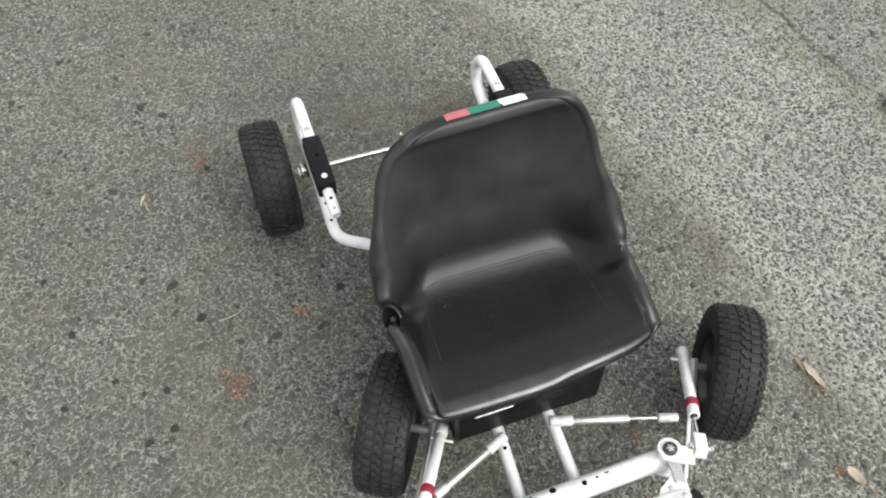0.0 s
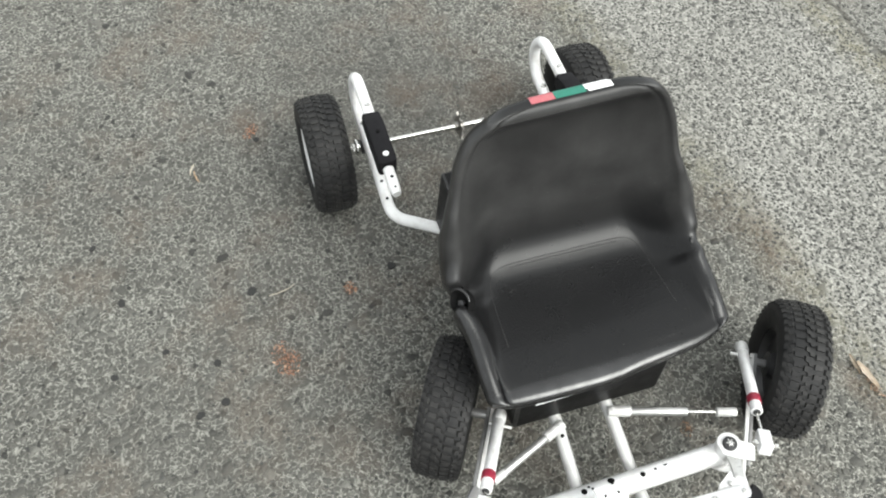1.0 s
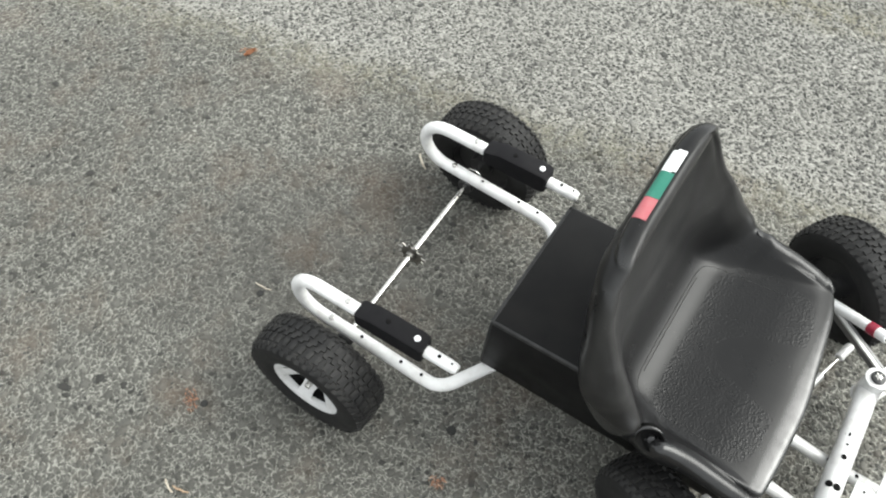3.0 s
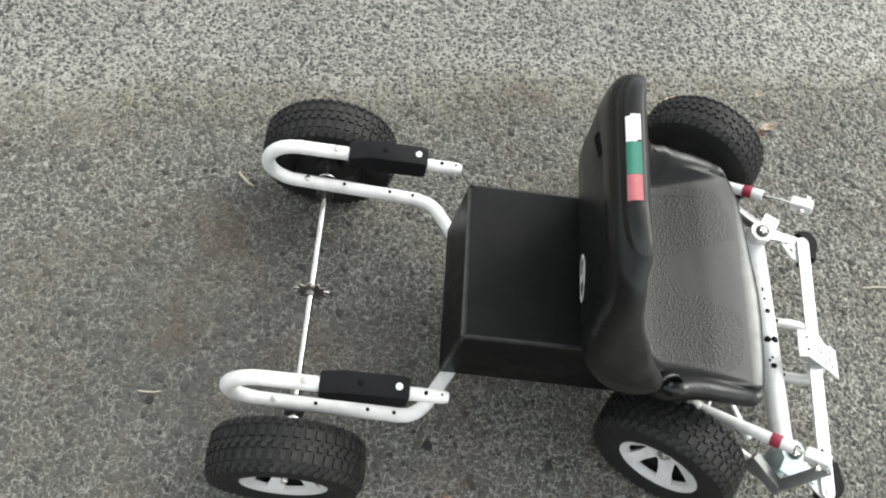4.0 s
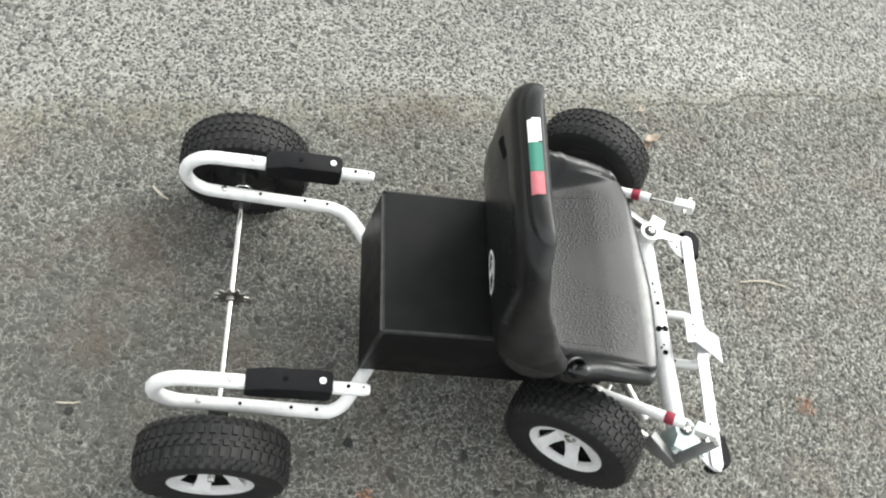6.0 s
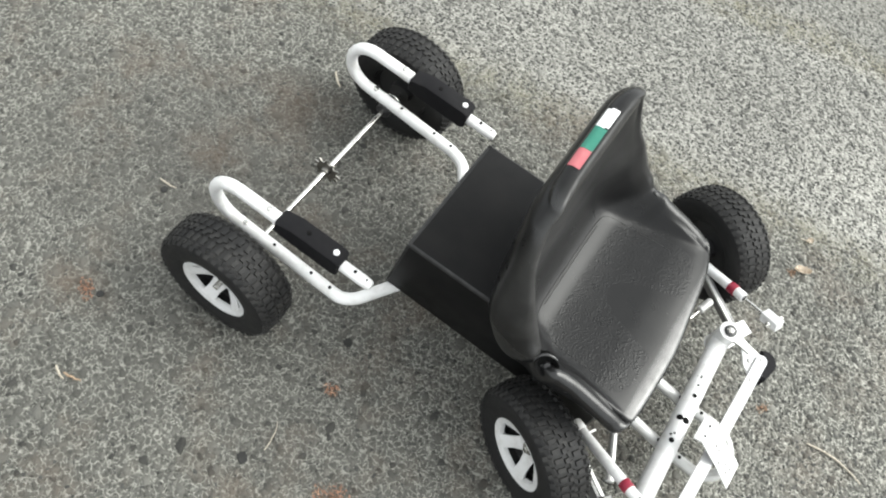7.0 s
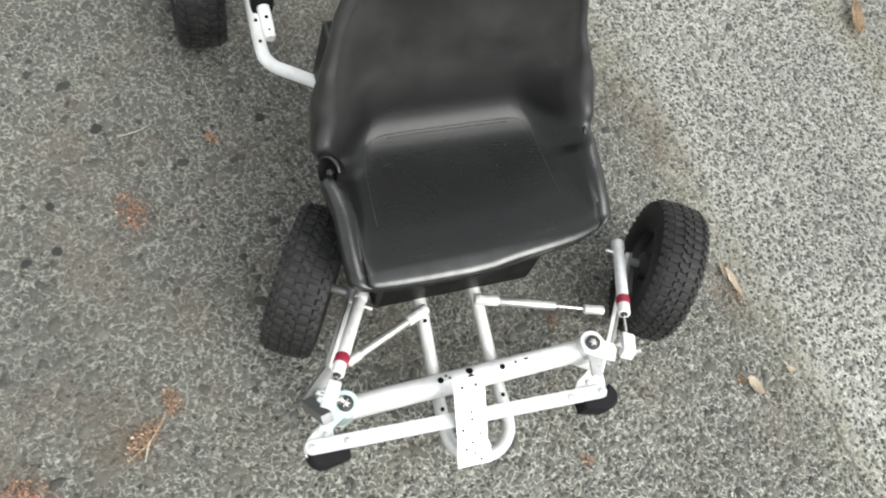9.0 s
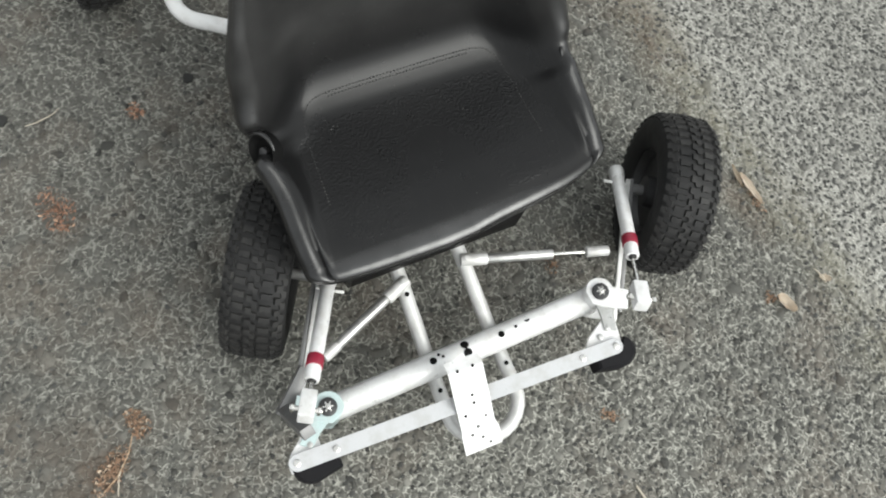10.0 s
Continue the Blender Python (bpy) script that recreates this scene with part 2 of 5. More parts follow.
def old_surface(n):
    """1 on the darker mossy old surface, 0 on the paler strip beyond the seam; and the seam itself."""
    xyz = n.add("SeparateXYZ")
    n.put(xyz.inputs[0], n.place())
    wave = n.calc("MULTIPLY_ADD", n.noise(3.0, 6.0, 0.6), 0.16, -0.08)
    x, y = xyz.outputs[0], n.calc("ADD", xyz.outputs[1], wave)
    off = n.calc("SUBTRACT", y, n.calc("MULTIPLY_ADD", x, 0.175, 0.53))
    off2 = n.calc("SUBTRACT", y, n.calc("MULTIPLY_ADD", x, 0.20, 1.243))
    near = n.calc("MULTIPLY_ADD", off, -9.0, 0.5, clamp=True)
    far = n.calc("MULTIPLY", n.calc("MULTIPLY_ADD", off2, 9.0, 0.7, clamp=True), 0.45)
    seam = n.calc("SUBTRACT", 1.0, n.calc("MULTIPLY", n.calc("ABSOLUTE", off), 11.0), clamp=True)
    seam2 = n.calc("SUBTRACT", 1.0, n.calc("MULTIPLY", n.calc("ABSOLUTE", n.calc("ADD", off2, 0.06)), 12.0), clamp=True)
    rough_edge = n.calc("MULTIPLY_ADD", n.noise(45.0, 4.0), 0.016, -0.008)
    line = n.calc("SUBTRACT", 1.0, n.calc("MULTIPLY", n.calc("ABSOLUTE", n.calc("ADD", off2, rough_edge)), 95.0), clamp=True)
    line1 = n.calc("SUBTRACT", 1.0, n.calc("MULTIPLY", n.calc("ABSOLUTE", n.calc("ADD", off, rough_edge)), 160.0), clamp=True)
    ahead = n.calc("MULTIPLY_ADD", x, 4.0, -3.2, clamp=True)
    crack = n.calc("MAXIMUM", n.calc("MULTIPLY", line, n.calc("MULTIPLY_ADD", x, -3.5, 1.1, clamp=True)), n.calc("MULTIPLY", line1, ahead))
    return n.calc("MAXIMUM", near, far), n.calc("MAXIMUM", n.calc("MULTIPLY", seam, 0.62), seam2), crack


def asphalt(name, loose=""):
    n = Nodes(name)
    old, seam, crack = old_surface(n)
    p = n.place()
    if loose:
        pick = n.add("NewGeometry").outputs["Random Per Island"]
        if loose == "grit":
            worn_grit = n.ramp(pick, (0.0, (0.04, 0.04, 0.038)), (0.10, (0.05, 0.05, 0.047)), (0.14, (0.10, 0.099, 0.092)), (0.45, (0.15, 0.148, 0.138)), (0.65, (0.29, 0.287, 0.268)), (1.0, (0.42, 0.416, 0.39)))
            open_grit = n.ramp(pick, (0.0, (0.05, 0.05, 0.047)), (0.05, (0.08, 0.08, 0.075)), (0.10, (0.21, 0.208, 0.195)), (0.7, (0.27, 0.267, 0.25)), (1.0, (0.34, 0.336, 0.315)))
            stones = n.mix(old, open_grit, worn_grit)
        else:
            stones = n.ramp(pick, (0.0, (0.040, 0.040, 0.038)), (0.05, (0.050, 0.050, 0.047)), (0.08, (0.085, 0.084, 0.078)), (0.55, (0.118, 0.116, 0.108)), (0.92, (0.150, 0.148, 0.138)), (1.0, (0.20, 0.197, 0.183)))
        base = n.mix(0.6, stones, n.mix(n.noise(300.0, 3.0, 0.65), (0.38, 0.38, 0.38), (1.58, 1.58, 1.58)), "MULTIPLY")
        height = n.noise(500.0, 3.0)
        strength, deep = 0.8, 0.0014
    else:
        cells = n.add("TexVoronoi", Scale=105.0)
        n.put(cells.inputs["Vector"], p)
        edge = n.ramp(cells.outputs["Distance"], (0.25, 1.0), (0.62, 0.0))
        shade = n.add("SeparateColor")
        n.put(shade.inputs[0], cells.outputs["Color"])
        stones = n.ramp(shade.outputs[0], (0.0, (0.06, 0.06, 0.055)), (0.6, (0.125, 0.123, 0.113)), (1.0, (0.18, 0.178, 0.162)))
        pale = n.mix(edge, (0.190, 0.188, 0.174), stones)
        pale = n.mix(1.0, pale, n.ramp(n.noise(170.0, 3.0, 0.6), (0.34, 0.52), (0.52, 1.0), (0.68, 1.30)), "MULTIPLY")
        warp = n.add("TexNoise", Scale=70.0, Detail=3.0)
        n.put(warp.inputs["Vector"], p)
        moved = n.add("VectorMath", operation="MULTIPLY_ADD")
        for i, value in enumerate((warp.outputs["Color"], (0.010, 0.010, 0.0), p)):
            n.put(moved.inputs[i], value)
        seams = n.add("TexVoronoi", Scale=88.0, feature="DISTANCE_TO_EDGE")
        n.put(seams.inputs["Vector"], moved.outputs[0])
        thread = n.calc("MULTIPLY", n.ramp(seams.outputs["Distance"], (0.03, 1.0), (0.13, 0.0)), n.ramp(n.noise(120.0, 2.0), (0.40, 0.1), (0.56, 1.0)))
        dull = n.ramp(n.noise(150.0, 3.0, 0.6), (0.30, (0.055, 0.055, 0.051)), (0.5, (0.105, 0.104, 0.096)), (0.72, (0.150, 0.148, 0.138)))
        base = n.mix(old, pale, n.mix(thread, dull, (0.36, 0.357, 0.334)))
        height = n.mix(0.3, n.mix(old, edge, thread), n.noise(500.0, 3.0))
        strength, deep = 0.8, 0.003
    broad = n.noise(1.7, 6.0, 0.6)
    base = n.mix(1.0, base, n.ramp(broad, (0.3, 0.80), (0.7, 1.12)), "MULTIPLY")
    base = n.mix(n.calc("MULTIPLY", old, 1.0), n.mix(1.0, base, (1.30, 1.30, 1.28), "MULTIPLY"), n.mix(1.0, base, (0.71, 0.71, 0.68), "MULTIPLY"))
    # brighter ground ahead of the kart: broad light gradient put into the colour
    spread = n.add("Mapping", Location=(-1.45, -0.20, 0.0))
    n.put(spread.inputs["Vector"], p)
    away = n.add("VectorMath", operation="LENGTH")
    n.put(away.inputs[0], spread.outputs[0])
    dust_or_light = n.calc("SUBTRACT", 1.16, n.calc("ADD", away.outputs["Value"], n.calc("MULTIPLY_ADD", n.noise(2.2, 5.0, 0.6), 0.7, -0.35)), clamp=True)
    base = n.mix(dust_or_light, base, n.mix(1.0, base, (1.48, 1.48, 1.48), "MULTIPLY"))
    moss = n.calc("MULTIPLY", seam, n.ramp(n.noise(26.0, 6.0, 0.7), (0.36, 0.0), (0.60, 1.0)))
    base = n.mix(n.calc("MULTIPLY", moss, 0.60), base, (0.142, 0.128, 0.075))
    # broad patches: shade under and beside the kart put into colour; brown: stains
    brown, ground_shade = (0.085, 0.062, 0.045), (0.062, 0.060, 0.054)
    for cx, cy, rx, ry, much, tint in ((-0.22, -0.10, 0.50, 0.40, 0.85, ground_shade), (0.70, -0.65, 0.52, 0.40, 0.56, ground_shade), (0.20, -0.46, 0.34, 0.26, 0.26, ground_shade), (-0.19, 0.187, 0.13, 0.10, 0.75, brown), (-0.25, -0.05, 0.10, 0.07, 0.75, brown), (-0.24, -0.45, 0.10, 0.06, 0.75, brown),
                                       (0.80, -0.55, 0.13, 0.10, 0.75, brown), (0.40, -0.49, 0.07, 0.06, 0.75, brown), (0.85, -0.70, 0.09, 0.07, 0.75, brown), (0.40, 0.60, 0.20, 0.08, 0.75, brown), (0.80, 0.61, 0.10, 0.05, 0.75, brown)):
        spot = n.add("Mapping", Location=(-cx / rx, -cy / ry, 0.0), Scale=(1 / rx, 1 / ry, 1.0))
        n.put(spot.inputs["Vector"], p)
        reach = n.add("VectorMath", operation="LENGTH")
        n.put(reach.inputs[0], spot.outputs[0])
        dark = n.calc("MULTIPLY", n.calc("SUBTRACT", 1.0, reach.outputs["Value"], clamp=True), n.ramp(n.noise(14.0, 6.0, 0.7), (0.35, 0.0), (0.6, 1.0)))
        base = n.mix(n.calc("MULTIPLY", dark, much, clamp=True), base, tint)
    base = n.mix(n.calc("MULTIPLY", crack, 0.88), base, (0.05, 0.047, 0.04))
    stain = n.calc("MULTIPLY", n.ramp(n.noise(4.5, 7.0, 0.68), (0.50, 0.0), (0.72, 1.0)), old)
    base = n.mix(n.calc("MULTIPLY", stain, 0.46), base, (0.135, 0.105, 0.080))
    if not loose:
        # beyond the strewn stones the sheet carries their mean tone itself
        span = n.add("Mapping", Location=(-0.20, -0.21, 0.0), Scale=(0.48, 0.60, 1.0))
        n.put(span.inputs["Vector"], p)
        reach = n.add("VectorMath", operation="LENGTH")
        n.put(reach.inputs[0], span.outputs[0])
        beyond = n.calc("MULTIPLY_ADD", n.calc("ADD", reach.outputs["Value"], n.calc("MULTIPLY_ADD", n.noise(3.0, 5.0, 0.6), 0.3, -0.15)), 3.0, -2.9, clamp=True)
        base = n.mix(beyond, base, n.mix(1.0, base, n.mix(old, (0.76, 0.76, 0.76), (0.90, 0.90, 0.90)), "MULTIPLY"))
    return n.finish(base, 0.85, 0.0, n.bump(height, strength, deep), 0.35)


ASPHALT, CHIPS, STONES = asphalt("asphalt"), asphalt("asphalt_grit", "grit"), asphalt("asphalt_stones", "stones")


# ---- mesh helpers ----
def part(name, bm, material, parent=None, label="", smooth=True, kind=""):
    """Links a bmesh as one mesh object under a thing or a part."""
    bmesh.ops.recalc_face_normals(bm, faces=bm.faces)
    data = bpy.data.meshes.new(name)
    bm.to_mesh(data)
    bm.free()
    data.materials.append(material)
    if smooth:
        data.polygons.foreach_set("use_smooth", [True] * len(data.polygons))
        data.set_sharp_from_angle(angle=radians(38))
    ob = new(name, data)
    ob.parent = parent
    return tagged(ob, label=label, kind=kind)


def spline(points, steps):
    """Catmull-Rom through rows of numbers."""
    p = np.array(points, float)
    p = np.vstack([2 * p[0] - p[1], p, 2 * p[-1] - p[-2]])
    rows = []
    for i in range(1, len(p) - 2):
        for k in range(steps):
            t = k / steps
            a, b, c, d = p[i - 1:i + 3]
            rows.append(0.5 * (2 * b + (c - a) * t + (2 * a - 5 * b + 4 * c - d) * t * t + (3 * b - a - 3 * c + d) * t ** 3))
    return np.array(rows + [p[-2]])


def loft(bm, rings, closed=True, caps=True):
    """Faces between rings of points, with the ends closed."""
    made = [[bm.verts.new(v) for v in ring] for ring in rings]
    for a, b in zip(made, made[1:]):
        n = len(a)
        for i in range(n if closed else n - 1):
            bm.faces.new((a[i], a[(i + 1) % n], b[(i + 1) % n], b[i]))
    if caps:
        bm.faces.new(made[0][::-1])
        bm.faces.new(made[-1])


def sweep(bm, points, radius, sides=14, squash=1.0):
    """A pipe along points; radius may be one number or one for each point."""
    pts = [Vector(p) for p in points]
    radii = radius if isinstance(radius, (list, tuple)) else [radius] * len(pts)
    way = (pts[1] - pts[0]).normalized()
    side = way.orthogonal().normalized()
    if abs(way.z) < 0.95:
        side = way.cross(Vector((0, 0, 1))).normalized()
    rings = []
    for i, p in enumerate(pts):
        t = ((pts[min(i + 1, len(pts) - 1)] - pts[max(i - 1, 0)])).normalized()
        side = (side - t * side.dot(t)).normalized()
        up = side.cross(t)
        rings.append([p + (side * math.cos(a) + up * math.sin(a) * squash) * radii[i]
                      for a in (2 * math.pi * k / sides for k in range(sides))])
    loft(bm, rings)


def rod(bm, a, b, radius, sides=14, lip=0.0):
    """A cylinder from a to b with slightly rounded ends."""
    a, b = Vector(a), Vector(b)
    d = (b - a).normalized()
    e = min(lip or radius * 0.15, (b - a).length * 0.3)
    sweep(bm, [a, a + d * e * 0.3, a + d * e, b - d * e, b - d * e * 0.3, b],
          [radius - e, radius - e * 0.3, radius, radius, radius - e * 0.3, radius - e], sides)


def slab(bm, outline, thick, matrix=None, edge=0.0008):
    """A flat plate from a 2D outline, its rim a little eased, from z 0 to thick."""
    c = np.mean(outline, axis=0)
    rings = []
    for z, cut in ((0, edge), (edge, 0), (thick - edge, 0), (thick, edge)):
        ring = []
        for q in outline:
            v = np.array(q, float) - c
            v = c + v * (1 - cut / max(np.linalg.norm(v), 1e-6))
            ring.append(Vector((v[0], v[1], z)))
        rings.append([matrix @ v for v in ring] if matrix else ring)
    loft(bm, rings)


def block(bm, lo, hi, bevel=0.003, matrix=None, segments=2):
    """A bevelled box between two corners."""
    made = bmesh.ops.create_cube(bm, size=1.0)["verts"]
    lo, hi = Vector(lo), Vector(hi)
    for v in made:
        v.co = Vector([(l + h) / 2 + c * (h - l) for l, h, c in zip(lo, hi, v.co)])
    edges = list({e for v in made for e in v.link_edges})
    out = bmesh.ops.bevel(bm, geom=edges, offset=bevel, segments=segments, affect="EDGES", profile=0.6)
    if matrix:
        verts = {v for f in out["faces"] for v in f.verts} | {v for v in made if v.is_valid}
        linked, todo = set(verts), list(verts)
        while todo:
            for e in todo.pop().link_edges:
                for v in e.verts:
                    if v not in linked:
                        linked.add(v)
                        todo.append(v)
        for v in linked:
            v.co = matrix @ v.co


def lathe(bm, profile, sides=48, closed=True):
    """Turns (radius, along) rows round the Y axis."""
    rings = []
    for k in range(sides):
        a = 2 * math.pi * k / sides
        rings.append([bm.verts.new((r * math.cos(a), y, r * math.sin(a))) for r, y in profile])
    n = len(profile)
    for k in range(sides):
        a, b = rings[k], rings[(k + 1) % sides]
        for i in range(n if closed else n - 1):
            j = (i + 1) % n
            bm.faces.new((a[i], a[j], b[j], b[i]))


def frame_of(a, b, up=(0, 0, 1)):
    """A matrix whose X runs from a to b, Z as near up as may be, at a."""
    x = (Vector(b) - Vector(a)).normalized()
    y = Vector(up).cross(x).normalized()
    z = x.cross(y)
    return Matrix.Translation(a) @ Matrix((x, y, z)).transposed().to_4x4()


# ---- ground ----
bm = bmesh.new()
bmesh.ops.create_grid(bm, x_segments=8, y_segments=8, size=400)
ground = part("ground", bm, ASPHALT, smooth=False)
tagged(ground, "weathered grey asphalt ground with exposed stone chips", "ground", kind="structure")


from mathutils.kdtree import KDTree

# the stretch of ground whose stones are built singly: its corners, anticlockwise
AREA = np.array([(-1.62, -0.62), (-1.18, -1.16), (0.58, -1.20), (1.50, -0.85), (2.02, 0.02), (2.58, 0.64), (2.42, 1.06), (1.20, 2.00), (-0.55, 1.80), (-1.42, 0.45)])
# places and sizes of the larger dark stones
DARK_STONES = ((0.217, -0.524, 0.0125), (0.171, -0.786, 0.0115), (0.310, -0.714, 0.0085), (0.236, -0.225, 0.0105), (-0.268, -0.187, 0.009), (0.364, -0.619, 0.0085),
               (0.466, -0.667, 0.0095), (0.451, -0.617, 0.010), (-0.200, -0.438, 0.009), (0.015, -0.832, 0.009), (0.339, -0.816, 0.0085))


def scatter(rng, step, jitter, keep):
    (x0, y0), (x1, y1) = AREA.min(axis=0), AREA.max(axis=0)
    gx, gy = np.meshgrid(np.arange(x0, x1, step), np.arange(y0, y1, step * 0.9))
    gx[1::2] += step / 2
    c = np.stack([gx.ravel(), gy.ravel()], 1) + rng.uniform(-jitter, jitter, (gx.size, 2)) * step
    for x, y, size in DARK_STONES:
        c = c[np.hypot(c[:, 0] - x, c[:, 1] - y) > size + 0.002]
    # thinner towards the edges of the stretch
    edge = np.full(len(c), 9.0)
    for p, q in zip(AREA, np.roll(AREA, -1, axis=0)):
        d = (q - p) / np.linalg.norm(q - p)
        edge = np.minimum(edge, d[0] * (c[:, 1] - p[1]) - d[1] * (c[:, 0] - p[0]))
    return c[rng.random(len(c)) < keep * np.clip(edge / 0.12, 0, 1)]


def pieces(name, rings, tip, material, label):
    """Many low faceted stones in one mesh: rings (stones, ring, side, 3) closed by a tip each."""
    m, levels, sides, _ = rings.shape
    co = np.concatenate([rings.reshape(m, -1, 3), tip[:, None, :]], 1)
    per = levels * sides + 1
    one = []
    for k in range(sides):
        n = (k + 1) % sides
        for r in range(levels - 1):
            a, b = r * sides, (r + 1) * sides
            one += [(a + k, a + n, b + n), (a + k, b + n, b + k)]
        a = (levels - 1) * sides
        one.append((a + k, a + n, per - 1))
    tri = (np.array(one)[None] + (np.arange(m) * per)[:, None, None]).reshape(-1, 3)
    data = bpy.data.meshes.new(name)
    data.vertices.add(m * per)
    data.vertices.foreach_set("co", co.reshape(-1))
    data.loops.add(tri.size)
    data.loops.foreach_set("vertex_index", tri.reshape(-1).astype(np.int32))
    data.polygons.add(len(tri))
    data.polygons.foreach_set("loop_start", (np.arange(len(tri)) * 3).astype(np.int32))
    data.update(calc_edges=True)
    data.materials.append(material)
    return tagged(new(name, data), label, "gravel", kind="stuff")


def stones_and_grit():
    """Flat worn stones, and between them the paler grit that stands a little higher."""
    rng = np.random.default_rng(7)
    c = scatter(rng, 0.0150, 0.42, 0.62)
    m, sides = len(c), 6
    size = np.clip(rng.lognormal(-5.20, 0.36, m), 0.0026, 0.0135)
    long = rng.uniform(0.75, 1.35, m)
    turn = rng.uniform(0, 2 * np.pi, m)
    ang = (np.arange(sides) + rng.uniform(-0.3, 0.3, (m, sides))) * 2 * np.pi / sides
    rad = size[:, None] * rng.uniform(0.62, 1.25, (m, sides))
    u, v = np.cos(ang) * rad * long[:, None], np.sin(ang) * rad / long[:, None]
    u, v = u * np.cos(turn)[:, None] - v * np.sin(turn)[:, None], u * np.sin(turn)[:, None] + v * np.cos(turn)[:, None]
    tilt = rng.uniform(-0.14, 0.14, (m, 2))
    top = rng.uniform(0.0010, 0.0024, m)
    rings = np.zeros((m, 2, sides, 3))
    for k, (f, z) in enumerate(((1.0, None), (0.80, top))):
        rings[:, k, :, 0] = c[:, :1] + u * f
        rings[:, k, :, 1] = c[:, 1:] + v * f
        rings[:, k, :, 2] = -0.0008 if z is None else top[:, None] + (u * tilt[:, :1] + v * tilt[:, 1:]) * f
    tip = np.concatenate([c, (top + rng.uniform(-0.0002, 0.0005, m))[:, None]], 1)
    pieces("worn_stones", rings, tip, STONES, "flat grey worn stones set in the asphalt")

    tree = KDTree(m)
    for k, (x, y) in enumerate(c):
        tree.insert((x, y, 0), k)
    tree.balance()
    g = scatter(rng, 0.0078, 0.48, 0.80)
    near = np.array([tree.find((x, y, 0))[1:] for x, y in g])
    idx, far = near[:, 0].astype(int), near[:, 1]
    out = far > size[idx] * rng.uniform(0.80, 1.0, len(g))
    g, idx = g[out], idx[out]
    m, sides = len(g), 5
    toward = g - c[idx]
    turn = np.arctan2(toward[:, 1], toward[:, 0]) + np.pi / 2 + rng.uniform(-0.45, 0.45, m)
    size = rng.uniform(0.0020, 0.0034, m)
    long = rng.uniform(1.3, 2.6, m)
    ang = (np.arange(sides) + rng.uniform(-0.3, 0.3, (m, sides))) * 2 * np.pi / sides
    rad = size[:, None] * rng.uniform(0.7, 1.2, (m, sides))
    u, v = np.cos(ang) * rad * long[:, None], np.sin(ang) * rad / long[:, None] ** 0.8
    u, v = u * np.cos(turn)[:, None] - v * np.sin(turn)[:, None], u * np.sin(turn)[:, None] + v * np.cos(turn)[:, None]
    rings = np.zeros((m, 1, sides, 3))
    rings[:, 0, :, 0], rings[:, 0, :, 1], rings[:, 0, :, 2] = g[:, :1] + u, g[:, 1:] + v, -0.0005
    tip = np.concatenate([g + rng.uniform(-0.3, 0.3, (m, 2)) * size[:, None], rng.uniform(0.0010, 0.0027, m)[:, None]], 1)
    pieces("stone_grit", rings, tip, CHIPS, "pale stone grit between the stones of the asphalt")

    # small dark chips: dense in the paler strip and ahead of the kart, sparse on the old surface
    g = scatter(rng, 0.0102, 0.48, 0.9)
    off, off2 = g[:, 1] - 0.175 * g[:, 0] - 0.53, g[:, 1] - 0.20 * g[:, 0] - 1.243
    strip = np.clip(off / 0.10 + 0.5, 0, 1) * np.clip(0.8 - off2 / 0.10, 0.55, 1)
    ahead = np.clip((g[:, 0] - 0.75) / 0.35, 0, 1) * 0.75
    g = g[rng.random(len(g)) < 0.12 + 0.60 * np.maximum(strip, ahead)]
    m, sides = len(g), 6
    size = rng.uniform(0.0021, 0.0043, m) * rng.uniform(0.8, 1.2, m)
    long, turn = rng.uniform(0.8, 1.35, m), rng.uniform(0, 2 * np.pi, m)
    ang = (np.arange(sides) + rng.uniform(-0.35, 0.35, (m, sides))) * 2 * np.pi / sides
    rad = size[:, None] * rng.uniform(0.6, 1.25, (m, sides))
    u, v = np.cos(ang) * rad * long[:, None], np.sin(ang) * rad / long[:, None]
    u, v = u * np.cos(turn)[:, None] - v * np.sin(turn)[:, None], u * np.sin(turn)[:, None] + v * np.cos(turn)[:, None]
    rings = np.zeros((m, 1, sides, 3))
    rings[:, 0, :, 0], rings[:, 0, :, 1], rings[:, 0, :, 2] = g[:, :1] + u, g[:, 1:] + v, 0.0014
    tip = np.concatenate([g, rng.uniform(0.0024, 0.0030, m)[:, None]], 1)
    pieces("dark_chips", rings, tip, DARK_CHIPS, "small dark stone chips in the asphalt")


stones_and_grit()

# ---- the kart ----
kart = new("go_kart")
tagged(kart, "white-framed go-kart with black moulded seat and front wheels turned", "go-kart")
MID = 0.012          # the seat's and box's middle line


